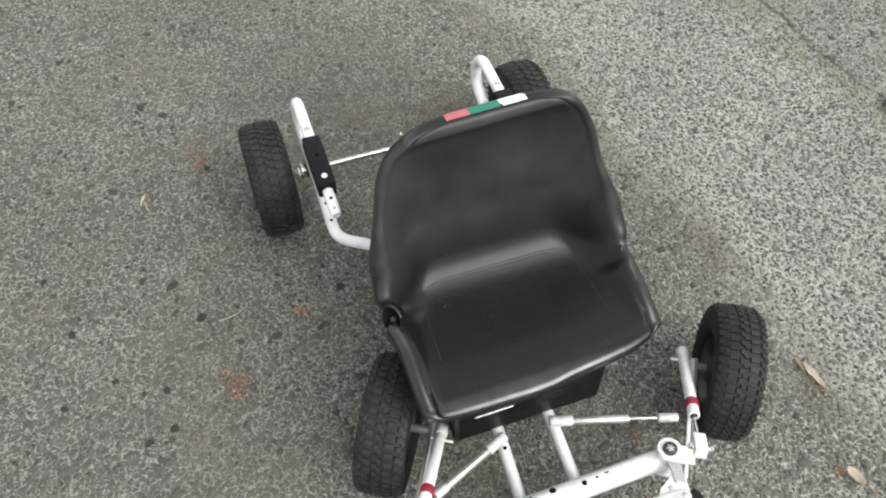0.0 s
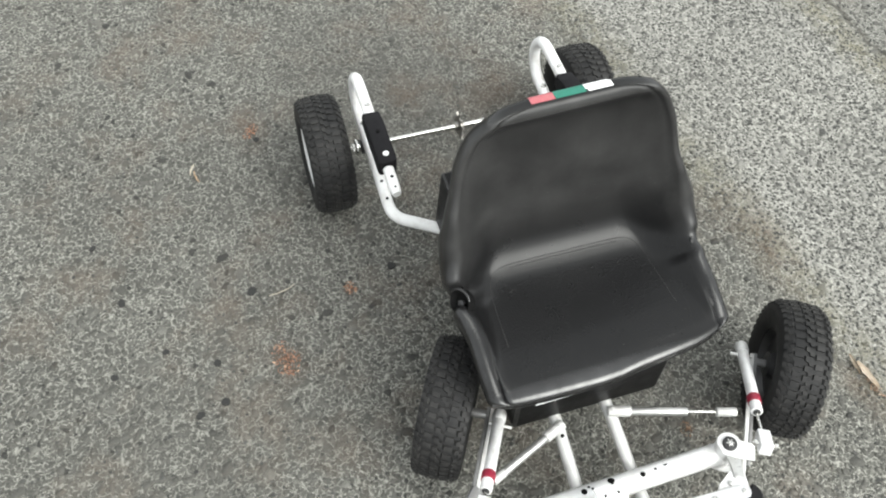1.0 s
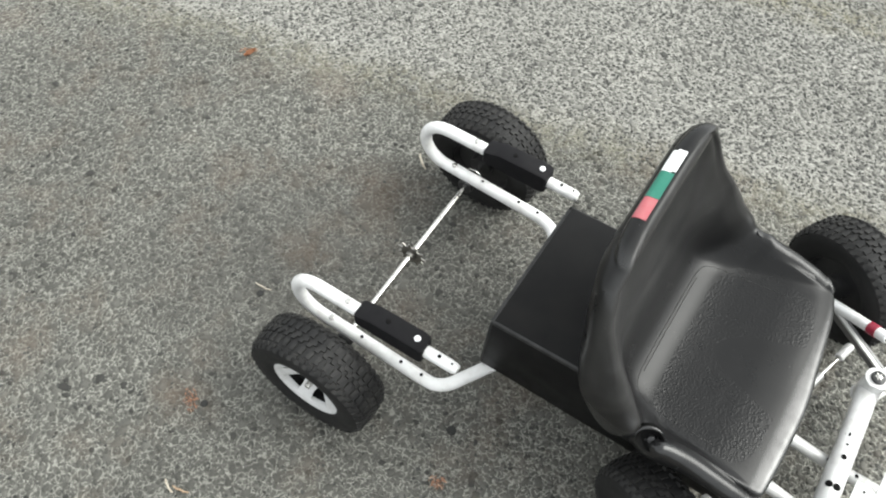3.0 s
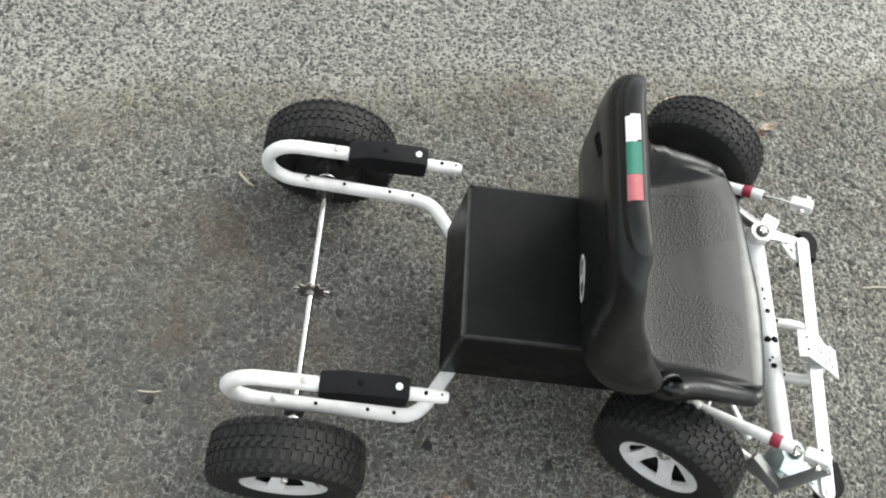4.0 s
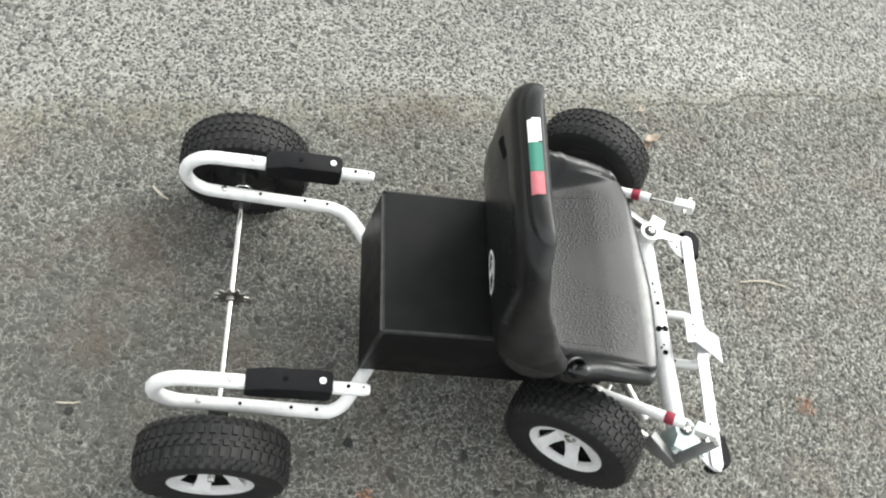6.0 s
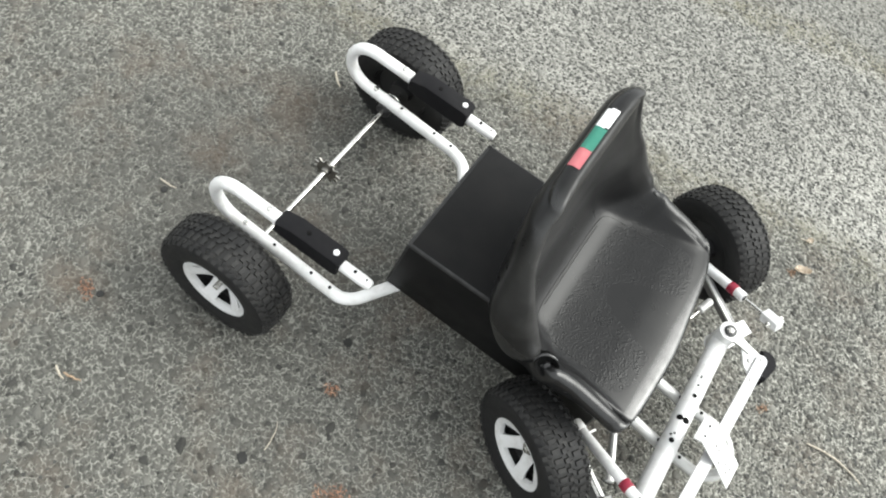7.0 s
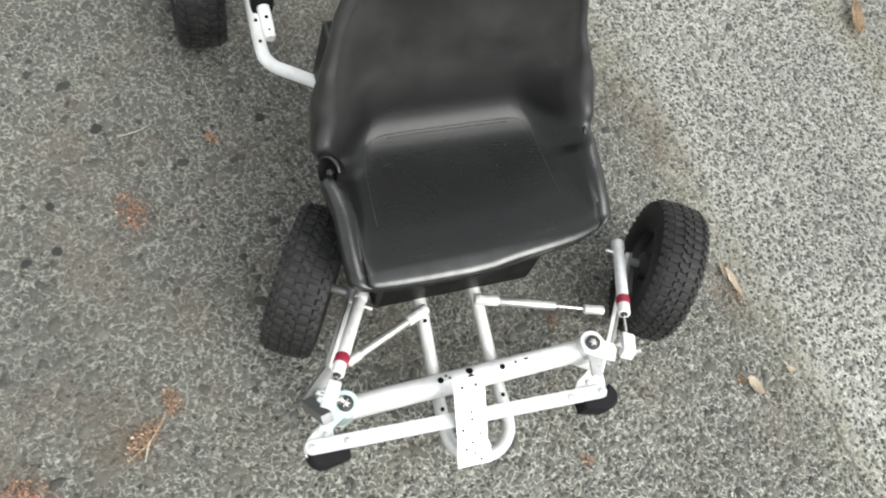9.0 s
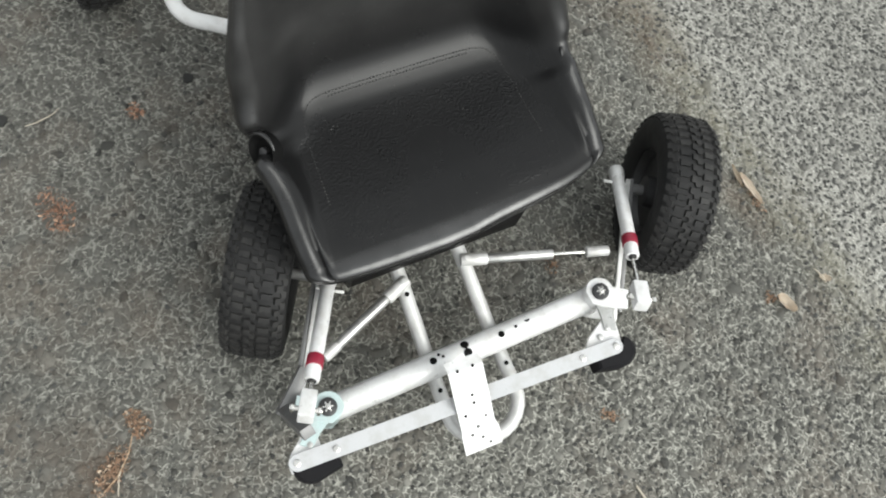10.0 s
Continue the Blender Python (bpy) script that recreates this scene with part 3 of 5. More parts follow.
def build_box():
    bm = bmesh.new()
    lo, hi = -0.130, 0.152
    outline = [(0.235, 0.134), (0.253, 0.306), (0.70, 0.300), (0.702, 0.285), (0.706, 0.120), (0.699, 0.108)]
    rings = []
    for y, cut in ((lo, 0.006), (lo + 0.002, 0.002), (lo + 0.006, 0), (hi - 0.006, 0), (hi - 0.002, 0.002), (hi, 0.006)):
        cx, cz = 0.48, 0.22
        ring = []
        for x, z in outline:
            ring.append((x - math.copysign(cut, x - cx), y, z - math.copysign(cut, z - cz)))
        rings.append(ring)
    loft(bm, rings)
    rounded = bmesh.ops.bevel(bm, geom=[e for e in bm.edges if abs(e.verts[0].co.y - e.verts[1].co.y) > 0.1], offset=0.007, segments=3, affect="EDGES")
    for f in rounded["faces"]:
        f.material_index = 1
    bm.normal_update()
    for f in bm.faces:
        y = f.calc_center_median().y
        if min(abs(y - lo), abs(y - hi)) < 0.0065 and abs(f.normal.y) < 0.97:
            f.material_index = 1
    box = part("chassis_box", bm, BOX_PLASTIC, kart, "black moulded plastic body box under the seat")
    box.data.materials.append(SCUFFED_PLASTIC)
    bm = bmesh.new()
    m = Matrix.Translation((0.7025, 0.045, 0.185)) @ Euler((radians(90), 0, radians(90))).to_matrix().to_4x4()
    slab(bm, [(0.034 * math.cos(a), 0.014 * math.sin(a)) for a in np.linspace(0, 2 * math.pi, 24, endpoint=False)], 0.0025, m)
    part("badge", bm, BOX_PLASTIC, box, "raised oval badge")
    bm = bmesh.new()
    block(bm, (0.7000, -0.096, 0.1930), (0.7048, -0.024, 0.1970), 0.0006, segments=1)
    part("stripe", bm, STICKER_WHITE, box, "thin white stripe")


def smooth(u):
    u = min(max(u, 0.0), 1.0)
    return u * u * (3 - 2 * u)


def seat_sections():
    """Rings of the seat shell from its front lip over the pan and up the back."""
    # middle line x, z; rim x, z; half width, thickness, width of the bowl's rising side
    rows = [
        (0.727, 0.321, 0.727, 0.3215, 0.221, 0.032, 0.040),
        (0.700, 0.325, 0.700, 0.3330, 0.221, 0.033, 0.044),
        (0.660, 0.326, 0.662, 0.3440, 0.219, 0.040, 0.050),
        (0.625, 0.324, 0.630, 0.3510, 0.217, 0.048, 0.056),
        (0.590, 0.322, 0.602, 0.3590, 0.219, 0.056, 0.064),
        (0.560, 0.3215, 0.580, 0.3660, 0.223, 0.056, 0.074),
        (0.532, 0.3235, 0.560, 0.3750, 0.226, 0.054, 0.086),
        (0.513, 0.3295, 0.546, 0.3840, 0.226, 0.052, 0.096),
        (0.4985, 0.3375, 0.536, 0.3930, 0.225, 0.052, 0.104),
        (0.4865, 0.3485, 0.528, 0.4030, 0.223, 0.050, 0.110),
        (0.4770, 0.3625, 0.521, 0.4140, 0.221, 0.048, 0.114),
        (0.4698, 0.3790, 0.515, 0.4260, 0.220, 0.046, 0.117),
        (0.4645, 0.398, 0.5085, 0.4400, 0.217, 0.044, 0.118),
        (0.4605, 0.419, 0.5010, 0.4570, 0.211, 0.043, 0.116),
        (0.4555, 0.446, 0.4905, 0.4810, 0.204, 0.042, 0.110),
        (0.4515, 0.490, 0.4745, 0.5110, 0.193, 0.041, 0.098),
        (0.4465, 0.535, 0.4615, 0.5460, 0.181, 0.040, 0.084),
        (0.4410, 0.575, 0.4540, 0.5790, 0.168, 0.037, 0.068),
        (0.4380, 0.600, 0.4490, 0.6020, 0.156, 0.036, 0.056),
        (0.4385, 0.613, 0.4485, 0.6145, 0.147, 0.036, 0.050),
        (0.4425, 0.6250, 0.4490, 0.6255, 0.137, 0.036, 0.047),
        (0.4480, 0.6320, 0.4495, 0.6322, 0.129, 0.036, 0.045),
    ]
    r = spline(rows, 7)
    tang = np.gradient(r[:, :2], axis=0)
    tang /= np.linalg.norm(tang, axis=1)[:, None]
    upper = np.clip((r[:, 1] - 0.57) / 0.04, 0, 1)[:, None]
    tang = tang * (1 - upper) + np.array((-0.06, 1.0)) * upper
    # the shell's thickness leans along a smoothed course, so that it sweeps round the crease
    run = np.concatenate([[0], np.cumsum(np.linalg.norm(np.diff(r[:, :2], axis=0), axis=1))])
    weight = np.exp(-((run[:, None] - run[None, :]) / 0.080) ** 2) * np.gradient(run)[None, :]
    tang = weight @ tang
    tang /= np.linalg.norm(tang, axis=1)[:, None]

    def half(w, t, spread, rise, e):
        """Across, share of the way to the rim, and depth: flat, bowl's side, crest and skirt."""
        flat = w - spread
        pts = [(flat * f, 0.0, 0.0) for f in (0.0, 0.2, 0.4, 0.6, 0.8, 0.93)]
        for k in range(1, 12):
            u = k / 11
            pts.append((flat + (spread - 1.94 * e) * u, rise * 0.985 * (1 - (1 - u ** 1.9) ** 1.12), -0.47 * e * u ** 6))
        # a rolled edge, then the outer skirt
        pts += [(w - e + e * math.cos(radians(q)), rise, -e + e * math.sin(radians(q))) for q in (128, 105, 82, 60, 40, 20)]
        for q in range(10, 91, 10):
            c, sn = math.cos(radians(q)), math.sin(radians(q))
            pts.append((w - 0.072 * (1 - c ** 0.75), rise * (1 - sn), -e - (t - e) * sn ** 0.9))
        return pts + [((w - 0.072) * f, 0.0, -t) for f in (0.8, 0.6, 0.4, 0.2)]

    def ring(x, z, rx, rz, w, t, spread, tx, tz, shrink=1.0, bite=0.0, rear=None):
        nx, nz = tz, -tx
        # the pocket of the fixing bolt bites deeper into the right rim than into the left one
        wing = math.exp(-((rz - 0.418) / 0.046) ** 2)
        e = 0.0085 + max(0.0055 * min(max((rx - 0.555) / 0.04, 0.0), 1.0) * (z < 0.4), 0.0115 * wing)
        left, right = half(w - 0.004 * bite, t, spread, 1 - 0.10 * bite, e), half(w - 0.014 * bite, t, spread, 1 - 0.42 * bite, e)
        pts = left + [(0.0, 0.0, -t)] + [(-a, g, d) for a, g, d in right[:0:-1]]
        out = []
        front = min(max((x - 0.57) / 0.16, 0.0), 1.0) if z < 0.36 else 0.0
        for a, g, d in pts:
            d = d - 0.003 * front * math.exp(-((a + 0.005) / 0.035) ** 2) * (d > -0.5 * t) - 0.004 * front * (a / w) ** 2
            # wide shallow hand grip in the rear of the back
            low = z + nz * d
            d += 0.008 * (d < -0.97 * t) * math.exp(-((a - 0.005) / 0.075) ** 6) / (1 + math.exp((low - 0.566) / 0.0035)) * min(max((low - 0.44) / 0.11, 0.0), 1.0) ** 2
            d = -t / 2 + (d + t / 2) * (shrink if rear is None or d > -t / 2 else rear)
            # the front edge is bowed in plan; its right half reaches a little further
            out.append((x + (rx - x) * g + nx * d - 0.008 * front * (a / w) ** 2 - 0.011 * front * (a / w) ** 12 - 0.0045 * front * math.tanh((a - 0.012) / 0.028) - 0.010 * front * min(max((a - 0.05) / 0.15, 0.0), 1.0) - 0.009 * front * smooth((a - 0.13) / 0.09),
                        MID + 0.011 * front - 0.004 * min(max((z - 0.36) / 0.1, 0.0), 1.0) + (1 + 0.010 / w * smooth((z - 0.46) / 0.12)) * a + (0.009 * wing + 0.008 * (z < 0.37) * math.exp(-((x - 0.62) / 0.05) ** 2)) * max(a / w, 0.0) ** 2,
                        z + (rz - z) * g + nz * d + 0.022 * front * a + 0.045 * a * smooth((z - 0.58) / 0.05)))
        return out

    rings = []
    first, last = r[0], r[-1]
    for ang in (88, 70, 50, 30, 14):
        s, c = math.sin(radians(ang)), math.cos(radians(ang))
        x, z, rx, rz, w, t, spread = first
        dx, dz = -tang[0][0] * 0.014 * s, -tang[0][1] * 0.014 * s
        rings.append(ring(x + dx, z + dz, rx + dx, rz + dz, w - 0.009 * (1 - c), t, spread, *tang[0], shrink=(t / 2 - 0.009 + 0.009 * c) / (t / 2)))
    for row, course in zip(r, tang):
        bite = math.exp(-(abs(row[2] - 0.562) / 0.014) ** 3) if row[1] < 0.4 else 0.0
        rings.append(ring(*row, *course, bite=bite))
    for ang in (20, 40, 58, 74, 88):
        s, c = math.sin(radians(ang)), math.cos(radians(ang))
        x, z, rx, rz, w, t, spread = last
        dx, dz = -0.003 * s, 0.0165 * s
        rings.append(ring(x + dx, z + dz, x + dx + (rx - x) * c, z + dz + (rz - z) * c, w - 0.060 * (1 - c), t, spread, *tang[-1], shrink=(t / 2 - 0.009 + 0.009 * c) / (t / 2), rear=(t / 2 - 0.013 + 0.013 * c) / (t / 2)))
    return rings


def build_seat():
    from mathutils.bvhtree import BVHTree
    bm = bmesh.new()
    loft(bm, seat_sections())
    bmesh.ops.recalc_face_normals(bm, faces=bm.faces)
    tree = BVHTree.FromBMesh(bm)
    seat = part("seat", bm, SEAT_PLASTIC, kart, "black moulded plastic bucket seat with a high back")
    seat.data.set_sharp_from_angle(angle=radians(80))

    def lay(name, origin, across, along, aim, size, cells, thick, material, label, keep=None):
        """A thin film laid on the seat: a grid cast on to its surface."""
        across, along, aim = Vector(across), Vector(along), Vector(aim).normalized()
        bm = bmesh.new()
        nu, nv = cells
        top, low = {}, {}
        for i in range(nu + 1):
            for j in range(nv + 1):
                q = Vector(origin) + across * (size[0] * (i / nu - 0.5)) + along * (size[1] * (j / nv - 0.5))
                hit, normal, _, _ = tree.ray_cast(q - aim * 0.15, aim)
                if hit is None:
                    continue
                top[i, j] = bm.verts.new(hit + normal * thick)
                low[i, j] = bm.verts.new(hit - normal * 0.0006)
        faces = [(i, j) for i in range(nu) for j in range(nv)
                 if all(k in top for k in ((i, j), (i + 1, j), (i + 1, j + 1), (i, j + 1))) and (keep is None or keep((i + 0.5) / nu * 2 - 1, (j + 0.5) / nv * 2 - 1))]
        for i, j in faces:
            q = [(i, j), (i + 1, j), (i + 1, j + 1), (i, j + 1)]
            bm.faces.new([top[k] for k in q])
            for a, b, other in ((0, 1, (i, j - 1)), (1, 2, (i + 1, j)), (2, 3, (i, j + 1)), (3, 0, (i - 1, j))):
                if other not in faces:
                    bm.faces.new((top[q[a]], top[q[b]], low[q[b]], low[q[a]]))
        bmesh.ops.delete(bm, geom=[v for v in bm.verts if not v.link_faces], context="VERTS")
        return part(name, bm, material, seat, label)

    # three tapes over the top edge of the back
    for y0, y1, material, label in ((-0.055, -0.017, STICKER_RED, "salmon red tape"), (-0.017, 0.032, STICKER_GREEN, "green tape"), (0.032, 0.075, STICKER_WHITE, "white tape with torn ends")):
        ragged = (lambda u, v: not (u < -0.86 and v > 0.35 or u > 0.86 and v < -0.4)) if material is STICKER_WHITE else None
        lay("tape", (0.4255, (y0 + y1) / 2 - 0.004, 0.665), (0, 1, 0), (1, 0, 0), (-0.06, 0, -1), (y1 - y0 - 0.0006, 0.0180), (14, 10), 0.0008, material, label, ragged)
    # round emblem on the rear of the back: a ring and a hooked stroke
    size = 0.070
    lay("emblem_ring", (0.41, -0.052, 0.397), (0, -1, 0), (0, 0, 1), (1, 0, 0), (size, size * 1.12), (44, 44), 0.0007, LOGO_WHITE, "white oval ring",
        lambda u, v: 0.72 < u * u + v * v < 1.0)
    lay("emblem_stroke", (0.41, -0.052, 0.397), (0, -1, 0), (0, 0, 1), (1, 0, 0), (size, size * 1.12), (44, 44), 0.0007, LOGO_WHITE, "white hooked stroke",
        lambda u, v: (abs(u - 0.25 * v - 0.02) < 0.13 and abs(v) < 0.5) or (abs(v - 0.42) < 0.10 and -0.38 < u < 0.2))
    # stitched line round the pan
    bm = bmesh.new()
    path = [(0.645, -0.150), (0.585, -0.147), (0.535, -0.142), (0.514, -0.132), (0.504, -0.112), (0.502, -0.06), (0.502, 0.0), (0.502, 0.06), (0.504, 0.112), (0.514, 0.132), (0.535, 0.142), (0.585, 0.147), (0.645, 0.150)]
    line = spline(path, 40)
    run = np.concatenate([[0], np.cumsum(np.linalg.norm(np.diff(line, axis=0), axis=1))])
    for k, d in enumerate(np.arange(0, run[-1], 0.0024)):
        x, y = (np.interp(d, run, line[:, c]) for c in (0, 1))
        if k % 2 and abs(y) > 0.10:
            continue
        hit, normal, _, _ = tree.ray_cast(Vector((x + (0.0046 if k % 2 else 0.0), MID + y, 0.5)), Vector((0, 0, -1)))
        if hit is not None:
            bmesh.ops.create_icosphere(bm, subdivisions=1, radius=0.0015 if abs(y) < 0.118 else 0.0011, matrix=Matrix.Translation(hit + normal * 0.0002))
    part("stitching", bm, PALE_STITCH, seat, "embossed stitch line", kind="stuff")
    # dark arched plate on the back's rear, standing for the grip hollow's shade
    bm = bmesh.new()
    hit, normal, _, _ = tree.ray_cast(Vector((0.2, 0.088, 0.546)), Vector((1, 0, 0)))
    up = (Vector((0, 0, 1)) - normal * normal.z).normalized()
    m = Matrix.Translation(hit - normal * 0.001) @ Matrix((up.cross(normal), up, normal)).transposed().to_4x4()
    arch = [(0.021 * math.cos(radians(a)) - 0.006 * math.sin(radians(a)), 0.029 * math.sin(radians(a)) - 0.013) for a in range(0, 181, 12)]
    slab(bm, arch, 0.0014, m, 0.0006)
    part("grip_shade", bm, HOLE_DARK, seat, "dark arched plate standing for shade in the grip")
    # fixing bolts in scooped pockets of the rim, each under a raised lip
    for side in (-1, 1):
        centre = Vector((0.563, MID + side * (0.205 if side < 0 else 0.2085), 0.355 if side < 0 else 0.3585))
        axis = Vector((0.28, side * 0.72, 0.62)).normalized()
        along = (Vector((1, 0, -0.25)) - axis * axis.dot(Vector((1, 0, -0.25)))).normalized()
        m = Matrix.Translation(centre) @ Matrix((along, axis.cross(along), axis)).transposed().to_4x4()
        wide, high = (0.0225, 0.0185) if side < 0 else (0.0095, 0.0065)
        bm = bmesh.new()
        loft(bm, [[m @ Vector((wide * f * math.cos(a), high * f * math.sin(a), z)) for a in np.linspace(0, 2 * math.pi, 24, endpoint=False)] for f, z in ((0.95, -0.014), (1.0, 0.004), (0.95, 0.0062), (0.86, 0.0040), (0.62, -0.004))])
        pocket = part("bolt_pocket", bm, HOLE_DARK, seat, "dark scooped bolt pocket in the rim")
        bm = bmesh.new()
        arc = [m @ Vector((wide * 1.06 * math.cos(radians(a)), -side * high * 1.06 * math.sin(radians(a)), 0.0050)) for a in range(75, 206, 9)]
        sweep(bm, arc, [0.0012 + 0.0020 * math.sin(math.pi * k / (len(arc) - 1)) for k in range(len(arc))], 10)
        part("lip", bm, SEAT_PLASTIC, pocket, "moulded lip of the pocket")
        bm = bmesh.new()
        rod(bm, m @ Vector((0.001, 0, -0.006)), m @ Vector((0.001, 0, 0.0030)), 0.0062 if side < 0 else 0.0045, 6)
        part("fixing_bolt", bm, BLACK_STEEL, pocket, "black fixing bolt")


def build_rear_frame(side):
    r = 0.0122
    y = side * 0.2115
    bm = bmesh.new()
    top = lambda x: 0.2640 - 0.045 * x
    low = lambda x: 0.1500 - 0.105 * x
    pts = [(0.055, y, top(0.055)), (0.0, y, top(0.0)), (-0.045, y, top(-0.045))]
    cz, rr = 0.2105, 0.0562
    for a in range(105, 256, 15):
        pts.append((-0.0465 + rr * math.cos(radians(a)), y, cz + rr * math.sin(radians(a)) * 0.99))
    pts += [(-0.03, y, low(-0.03)), (0.05, y, low(0.05)), (0.13, y, low(0.13)), (0.172, y, low(0.172))]
    for a in range(15, 61, 9):
        q = radians(a)
        pts.append((0.172 + 0.055 * math.sin(q), y - side * 0.055 * (1 - math.cos(q)), low(0.172) - 0.004))
    pts += [(0.262, side * 0.118 + 0.008, 0.122)]
    sweep(bm, pts, r, 18)
    tube = part("rear_frame_tube", bm, WHITE_PAINT, kart, "white painted looped steel tube with drilled holes")
    # inner tube end in front of the grip
    bm = bmesh.new()
    sweep(bm, [(0.03, y, top(0.03)), (0.225, y, top(0.225)), (0.236, y, top(0.236)), (0.243, y, top(0.243))], [0.0110, 0.0110, 0.0105, 0.0080], 16)
    tip = part("tube_end", bm, WHITE_PAINT, tube, "white tube end")
    # holes and screws along the tubes
    for x in (0.035, 0.121, 0.165):
        bm = bmesh.new()
        rod(bm, (x, y, low(x) + r - 0.004), (x, y, low(x) + r + 0.0004), 0.0034, 12, 0.0002)
        part("hole", bm, HOLE_DARK, tube)
    for x in (0.207, 0.232):
        bm = bmesh.new()
        rod(bm, (x, y, top(x) + 0.008), (x, y, top(x) + 0.0122), 0.0034 if x < 0.22 else 0.002, 12, 0.0002)
        part("hole", bm, HOLE_DARK, tube)
    for x, z in ((-0.033, low(-0.033) + r), (0.020, top(0.020) + r)):
        bm = bmesh.new()
        rod(bm, (x, y, z - 0.003), (x, y, z + 0.0022), 0.0058, 16, 0.001)
        block(bm, (x - 0.004, y - 0.0008, z + 0.0018), (x + 0.004, y + 0.0008, z + 0.0032), 0.0003, segments=1)
        part("screw", bm, CHROME, tube, "steel screw head")
    # clamp block round the upper tube
    bm = bmesh.new()
    m = frame_of((0.042, y, top(0.042)), (0.180, y, top(0.180)))
    outline = [(0.0, -0.014), (0.0, 0.013), (0.034, 0.026), (0.130, 0.0275), (0.138, 0.023), (0.138, -0.014), (0.130, -0.018), (0.010, -0.017)]
    turn = m @ Matrix(((1, 0, 0, 0), (0, 0, -1, 0.018), (0, 1, 0, 0), (0, 0, 0, 1)))
    slab(bm, outline, 0.036, turn, 0.003)
    grip = part("clamp_block", bm, GRIP_RUBBER, tube, "black rubber clamp block")
    bm = bmesh.new()
    q = m @ Vector((0.121, 0, 0.0268))
    rod(bm, q, q + Vector((0, 0, 0.0035)), 0.0058, 16, 0.0012)
    part("bolt", bm, STICKER_WHITE, grip, "bright bolt head")
    bm = bmesh.new()
    q = m @ Vector((0.062, 0, 0.0266))
    rod(bm, q - Vector((0, 0, 0.004)), q + Vector((0, 0, 0.0012)), 0.0046, 12, 0.0003)
    part("hole", bm, HOLE_DARK, grip)
    # bearing under the lower tube
    bm = bmesh.new()
    rod(bm, (0, y - 0.016, 0.13), (0, y + side * 0.0 + 0.016, 0.13), 0.0165, 18)
    part("bearing", bm, BLACK_STEEL, tube, "black axle bearing")


def build_axle():
    bm = bmesh.new()
    rod(bm, (0, -0.338, 0.13), (0, 0.327, 0.13), 0.0058, 14)
    axle = part("rear_axle", bm, CHROME, kart, "bright steel rear axle")
    bm = bmesh.new()
    teeth, r0, r1 = 11, 0.0235, 0.0320
    outline = []
    for k in range(teeth):
        for f, r in ((-0.28, r0), (-0.10, r1), (0.10, r1), (0.28, r0)):
            a = 2 * math.pi * (k + f) / teeth
            outline.append((r * math.cos(a), r * math.sin(a)))
    m = Matrix.Translation((0, 0.0017, 0.13)) @ Euler((radians(90), 0, 0)).to_matrix().to_4x4()
    slab(bm, outline, 0.0034, m, 0.0004)
    rod(bm, (0, -0.010, 0.13), (0, 0.010, 0.13), 0.0105, 16)
    part("sprocket", bm, SPROCKET, axle, "toothed drive sprocket")
    for side in (-1, 1):
        bm = bmesh.new()
        rod(bm, (0, side * 0.232, 0.13), (0, side * 0.239, 0.13), 0.0190, 20)
        rod(bm, (0, side * 0.236, 0.13), (0, side * 0.246, 0.13), 0.0095, 6)
        part("washer", bm, CHROME, axle, "steel washer and nut")


